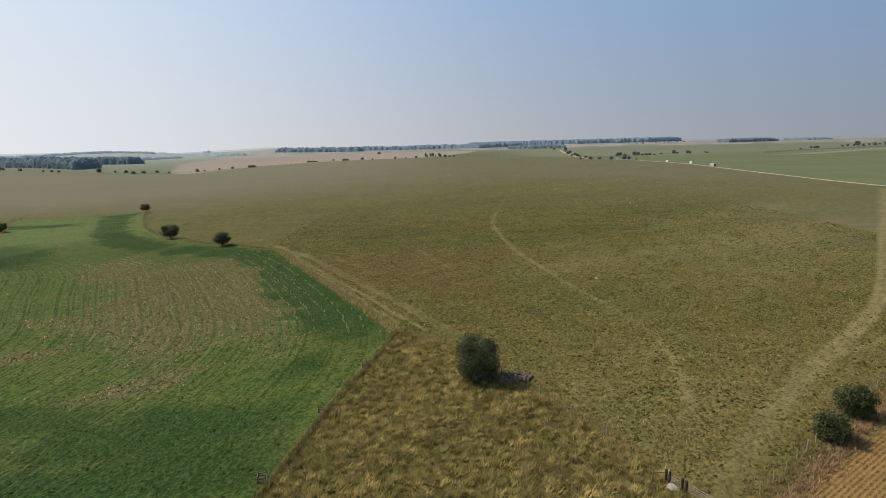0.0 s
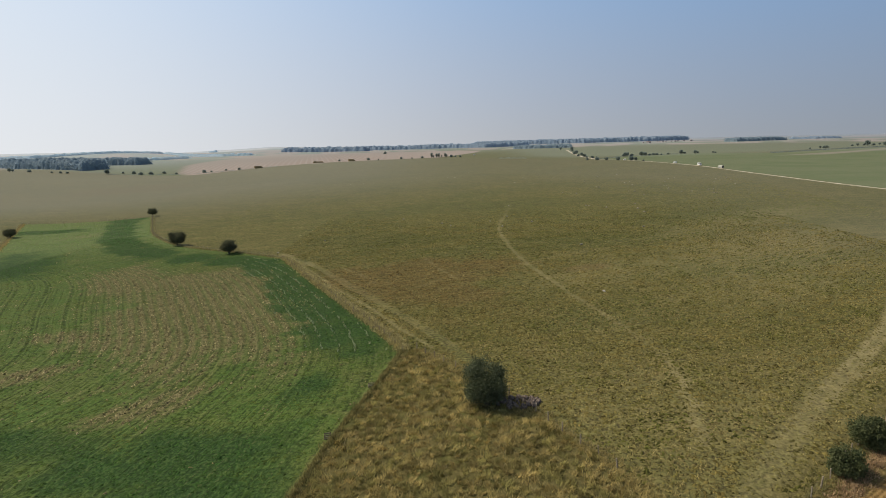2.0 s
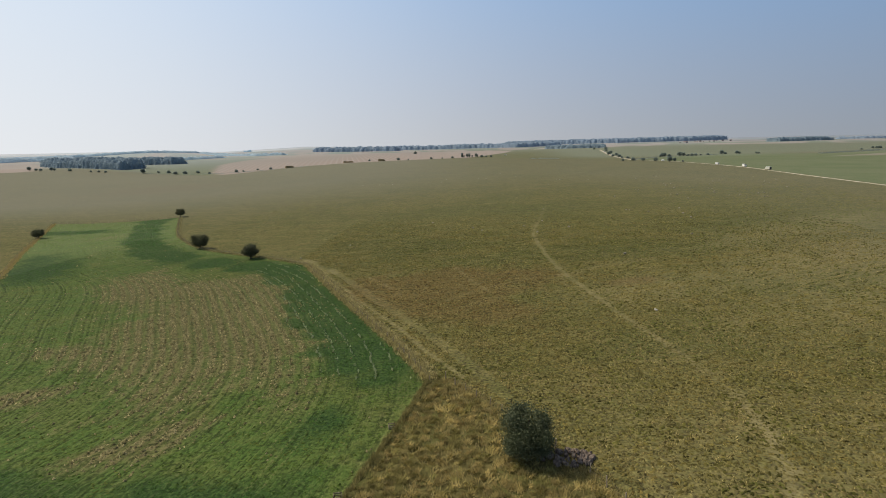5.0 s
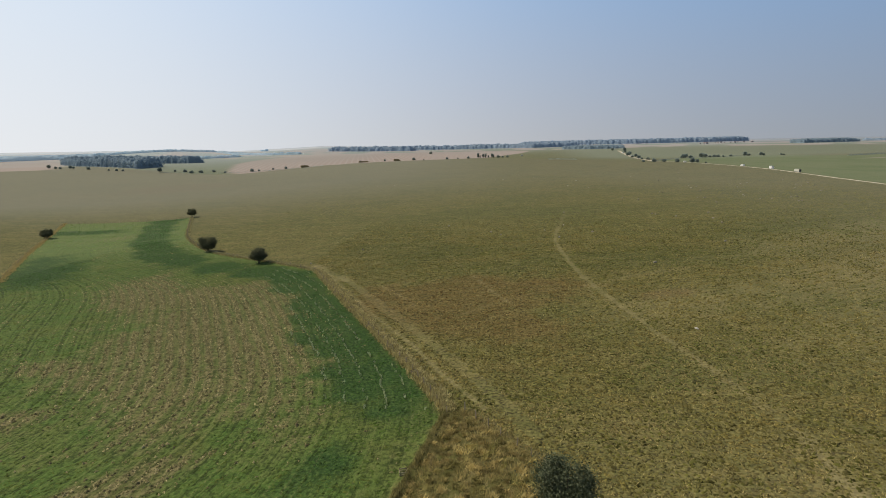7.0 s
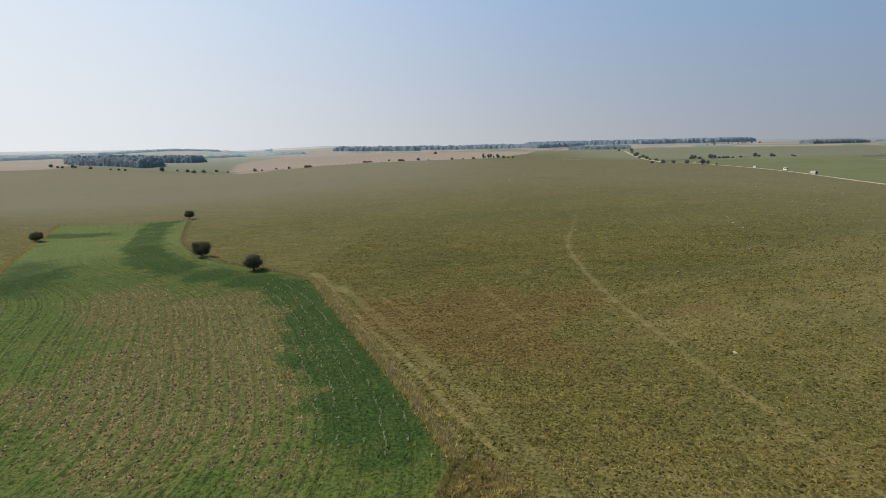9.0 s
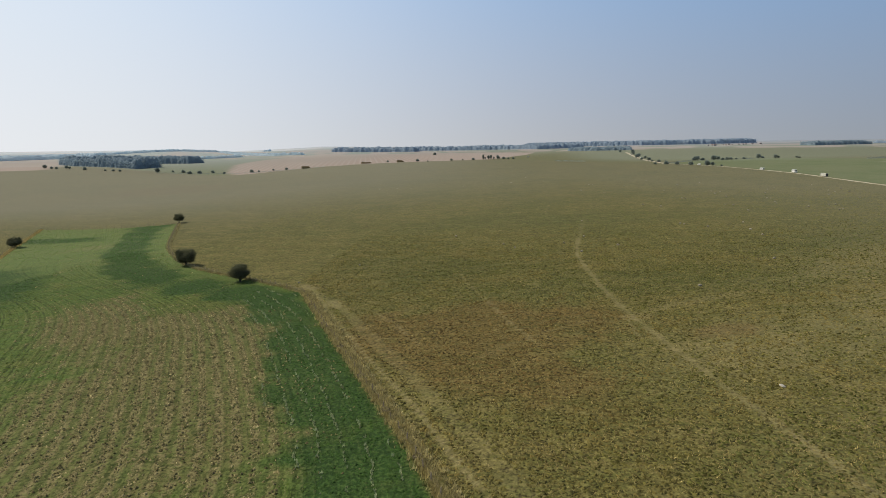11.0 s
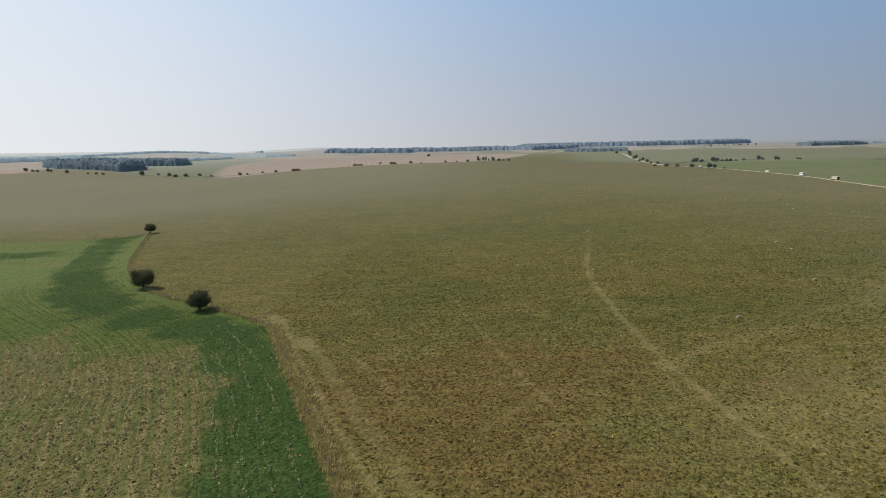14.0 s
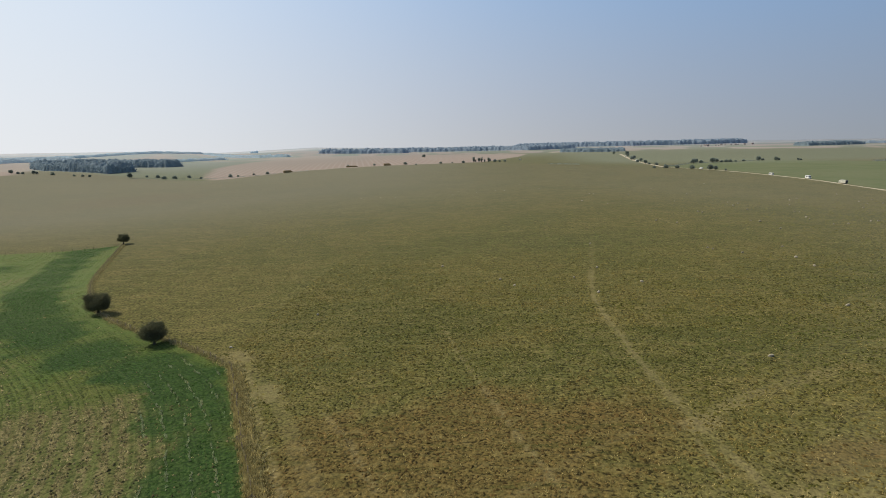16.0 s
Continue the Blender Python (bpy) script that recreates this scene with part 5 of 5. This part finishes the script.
x, y = scatter(900, -24, 30, 30, 92, 111)
ok = inside(x, y, ROUGH) > 0.3
blades("rough_grass", x[ok], y[ok], 0.45, 0.6, 7, 0.025, STRAW_PALE, "bleached seeding stems among the tussocks", 2, None, 0.8)
x, y = along(NEAR_FENCE[1:], 0.03, 0.16, 102, 0.3)
tone = blend(np.random.default_rng(170).random(len(x)), np.tile((0.26, 0.22, 0.09), (len(x), 1)), (0.09, 0.082, 0.028))
blades("field_margin_grass", x, y, 0.6, 0.32, 8, 0.045, SWARD, "long dry grass on the crop's edge", 3, tone)
x, y = along(MID_FENCE, 0.035, 0.4, 103, 0.5)
tone = blend(np.random.default_rng(171).random(len(x)), np.tile((0.31, 0.265, 0.125), (len(x), 1)), (0.14, 0.118, 0.048))
blades("field_margin_grass", x, y, 0.65, 0.4, 8, 0.045, SWARD, "long dry grass along the fence", 4, 1.2 * tone)
x, y = along(TOP_FENCE, 0.05, 0.35, 113, 0.5)
tone = blend(np.random.default_rng(172).random(len(x)), np.tile((0.31, 0.27, 0.135), (len(x), 1)), (0.18, 0.16, 0.074))
blades("field_margin_grass", x, y, 0.5, 0.5, 9, 0.055, SWARD, "dry grass under the curving fence", 18, tone)
x, y = along(MID_FENCE, 0.045, 0.6, 104, 1.4)
tone = blend(np.random.default_rng(174).random(len(x)), np.tile((0.36, 0.310, 0.150), (len(x), 1)), (0.20, 0.170, 0.072))
blades("field_margin_grass", x, y, 0.5, 0.6, 10, 0.05, SWARD_CROP, "pale seeding tussocks along the fence", 5, 1.08 * tone, 1.0, 0.45)
x, y = along(LEFT_FENCE[:4], 0.12, 0.5, 105)
blades("field_margin_grass", x, y, 0.5, 0.5, 8, 0.07, STRAW, "dry grass along the far fence", 6)
x, y = along(RIGHT_FENCE[:7], 0.04, 0.9, 106, 0.3)
blades("bank_weeds", x, y, 0.24, 0.45, 7, 0.045, NETTLE, "coarse weeds and grass on the bank", 7)
x, y = along(RIGHT_FENCE[:7], 0.03, 0.55, 107, 2.0)
tone = blend(np.random.default_rng(173).random(len(x)), np.tile((0.30, 0.205, 0.115), (len(x), 1)), (0.17, 0.115, 0.062))
blades("bank_weeds", x, y, 0.32, 0.5, 9, 0.045, SWARD, "dead brown stalks along the stubble", 8, tone)
x, y = along(ROUGH_FENCE, 0.05, 0.7, 108)
blades("rough_grass", x, y, 0.3, 0.5, 8, 0.045, STRAW, "dry grass under the wire fence", 9)

x, y = scatter(290000, -62, 140, 46, 290, 120)
g = np.random.default_rng(121)
keep = (inside(x, y, CROP) < -1.5) & (inside(x, y, ROUGH) < -0.5) & (inside(x, y, PLOUGH) < -3) & (beside(x, y, FOOTPATH) > 0.5) & (beside(x, y, DROVE) > 1.9) & (beside(x, y, FENCE_TRACK) > 0.5 + 1.1 * g.random(len(x))) & (beside(x, y, FENCE_RUT) > 0.45)
ridge = 0.5 + 0.5 * np.sin(2 * math.pi * (y * math.cos(radians(32)) - x * math.sin(radians(32)) + 1.2 * waves(x, y, 40, 119, 2)) / 2.4)
keep &= g.random(len(x)) < (1 - (0.55 + 0.35 * smooth(5, 40, x)) * ridge * smooth(-0.5, 0.5, waves(x, y, 60, 118, 2)))
keep &= g.random(len(x)) < (0.22 + 0.78 * smooth(-0.25, 0.55, waves(x, y, 1.9, 122, 2) + 0.45 * waves(x, y, 16, 129, 2))) * smooth(300, 190, y)
x, y = x[keep], y[keep]
burnt = brown_patches(x, y)
keep = g.random(len(x)) > 0.7 * burnt
x, y, burnt = x[keep], y[keep], burnt[keep]
tone = blend(smooth(-0.6, 0.9, waves(x, y, 20, 123)), np.tile((0.085, 0.082, 0.020), (len(x), 1)), (0.150, 0.118, 0.036))
tone = blend(np.clip(1.4 * burnt, 0, 1), tone, (0.120, 0.082, 0.028))
tone = blend(0.55 * darker_green(x, y) * (burnt < 0.25), tone, (0.066, 0.080, 0.021))
cushions("pasture_tufts", x, y, 0.14, 0.21, MATTED, "short grazed tufts over the pasture", 10, 1.32 * tone, 0.6)
# bleached strands that lie in a loose net and in old mowing rows
x, y = scatter(300000, -60, 120, 48, 260, 180)
keep = (inside(x, y, CROP) < -1.5) & (inside(x, y, ROUGH) < -0.5) & (inside(x, y, PLOUGH) < -3)
net = np.minimum(np.abs(waves(x, y, 5.5, 181, 3)), np.abs(waves(x, y, 8.0, 182, 3)))
across = y * math.cos(radians(32)) - x * math.sin(radians(32)) + 0.8 * waves(x, y, 30, 183)
swath = np.abs((across % 4.6) - 2.3 + 0.3 * waves(x, y, 3, 185)) < 0.22
keep &= (beside(x, y, FENCE_TRACK) > 1.0) & (beside(x, y, FOOTPATH) > 0.9) & (beside(x, y, DROVE) > 1.8)
keep &= ((net < 0.055) & (g.random(len(x)) < 0.75)) | (swath & (waves(x, y, 26, 184) > -0.1))
keep &= g.random(len(x)) < smooth(265, 150, y)
x, y = x[keep], y[keep]
tone = blend(g.random(len(x)), np.tile((0.27, 0.212, 0.085), (len(x), 1)), (0.155, 0.13, 0.045))
blades("dry_strands", x, y, 0.2, 0.4, 4, 0.035, SWARD, "bleached strands of dead grass over the pasture", 23, 1.15 * tone, 1.4)
x, y = scatter(90000, -130, 230, 200, 480, 125)
keep = (inside(x, y, CROP) < -2) & (g.random(len(x)) < np.clip(0.6 + 0.5 * waves(x, y, 14, 126), 0.15, 1) * smooth(200, 250, y) * smooth(450, 260, y)) & (x < 150 + 0.15 * y)
x, y = x[keep], y[keep]
tone = blend(smooth(-0.6, 0.9, waves(x, y, 24, 127)), np.tile((0.150, 0.146, 0.052), (len(x), 1)), (0.190, 0.170, 0.066))
tone = blend(0.6 * darker_green(x, y), tone, (0.105, 0.122, 0.040))
cushions("pasture_tufts", x, y, 0.10, 0.40, MATTED, "short tufts on the far pasture", 21, 1.12 * tone, 0.15)

x, y = scatter(70000, -14, 84, 42, 135, 150)
keep = (inside(x, y, CROP) < -1.5) & (inside(x, y, ROUGH) < 0.4) & (inside(x, y, PLOUGH) < -2.5) & (beside(x, y, DROVE) > 1.5 * np.random.default_rng(153).random(len(x))) & (beside(x, y, FENCE_TRACK) > 1.2) & (beside(x, y, FENCE_RUT) > 0.45) & (np.random.default_rng(151).random(len(x)) < smooth(150, 85, y))
x, y = x[keep], y[keep]
tone = blend(smooth(-0.6, 0.9, waves(x, y, 14, 152)), np.tile((0.210, 0.182, 0.050), (len(x), 1)), (0.295, 0.236, 0.078))
cushions("pasture_tufts", x, y, 0.11, 0.16, MATTED, "short grazed tufts near the gate", 16, 0.80 * tone * (0.94, 0.95, 1.1), 0.5)

# stubble stalks in drill rows
u, v = scatter(9000, 0, 34, 0, 16, 160)
v = np.round(v / 0.419) * 0.419 + 0.05 * np.sin(9 * u)
x, y = 30.6 + u * 0.838 + v * 0.545, 41.6 + u * 0.545 - v * 0.838
keep = inside(x, y, PLOUGH) > 0.3
blades("stubble_stalks", x[keep], y[keep], 0.12, 0.14, 6, 0.025, SWARD_CROP, "golden cut stubble in rows", 17, np.tile((0.205, 0.138, 0.052), (int(keep.sum()), 1)), 2.0)

x, y = scatter(240000, -150, -8, 40, 235, 130)
d, weedy, lush, rowline = crop_masks(x, y)
g = np.random.default_rng(131)
row = 0.5 + 0.5 * np.sin(2 * math.pi * rowline / 2.3)
u = g.random(len(x))
is_weed = (d > 0.8) & (u < (0.12 + 0.88 * row ** 1.3) * weedy)
is_crop = (d > 0.5) & ~is_weed & (u < (0.22 + 0.4 * lush) * (1 - 0.85 * weedy))
x1, y1, l1 = x[is_crop], y[is_crop], lush[is_crop]
tone = blend(smooth(-0.5, 0.9, waves(x1, y1, 18, 134)), np.tile((0.060, 0.102, 0.018), (len(x1), 1)), (0.102, 0.124, 0.028))
tone = blend(l1, tone, (0.036, 0.086, 0.020))
cushions("crop_plants", x1, y1, 0.09, 0.18, MATTED, "low green forage crop with lush dark patches", 12, 1.12 * tone * (1.06, 1.0, 0.95), 0.28)
fx, fy = scatter(30000, -235, -60, 210, 318, 136)
fd, fweedy, flush, _ = crop_masks(fx, fy)
ok = (fd > 0.5) & (g.random(len(fx)) < (0.3 + 0.6 * flush) * smooth(205, 235, fy))
fx, fy = fx[ok], fy[ok]
# tones lifted by the same painted haze at the far end
ftone = blend(flush[ok], blend(smooth(-0.5, 0.9, waves(fx, fy, 18, 134)), np.tile((0.090, 0.140, 0.036), (len(fx), 1)), (0.145, 0.172, 0.054)), (0.050, 0.104, 0.030))
blades("crop_plants", fx, fy, 0.2, 0.45, 5, 0.08, SWARD_CROP, "low green forage crop at the field's far end", 24, 1.35 * ftone, 3.0, 0.15)
n_weed = int(is_weed.sum())
tone = blend(g.random(n_weed), np.tile((0.27, 0.228, 0.112), (n_weed, 1)), (0.125, 0.110, 0.044))
cushions("field_weeds", x[is_weed], y[is_weed], 0.16, 0.14, MATTED, "brown seeding weeds in rows", 14, 1.3 * tone, 0.5)
x, y = scatter(200000, -70, -8, 90, 200, 140)
d, weedy, lush, rowline = crop_masks(x, y)
line = (d > 1.5) & (lush > 0.3) & (np.abs((rowline + 0.35 * waves(x, y, 6, 141) + 1.2) % 2.9 - 1.5) < 0.06) & (waves(x, y, 9, 142) > -0.2)
blades("field_weeds", x[line], y[line], 0.34, 0.22, 6, 0.05, SWARD_CROP, "pale weed lines between the crop rows", 15, np.tile((0.28, 0.30, 0.165), (int(line.sum()), 1)))
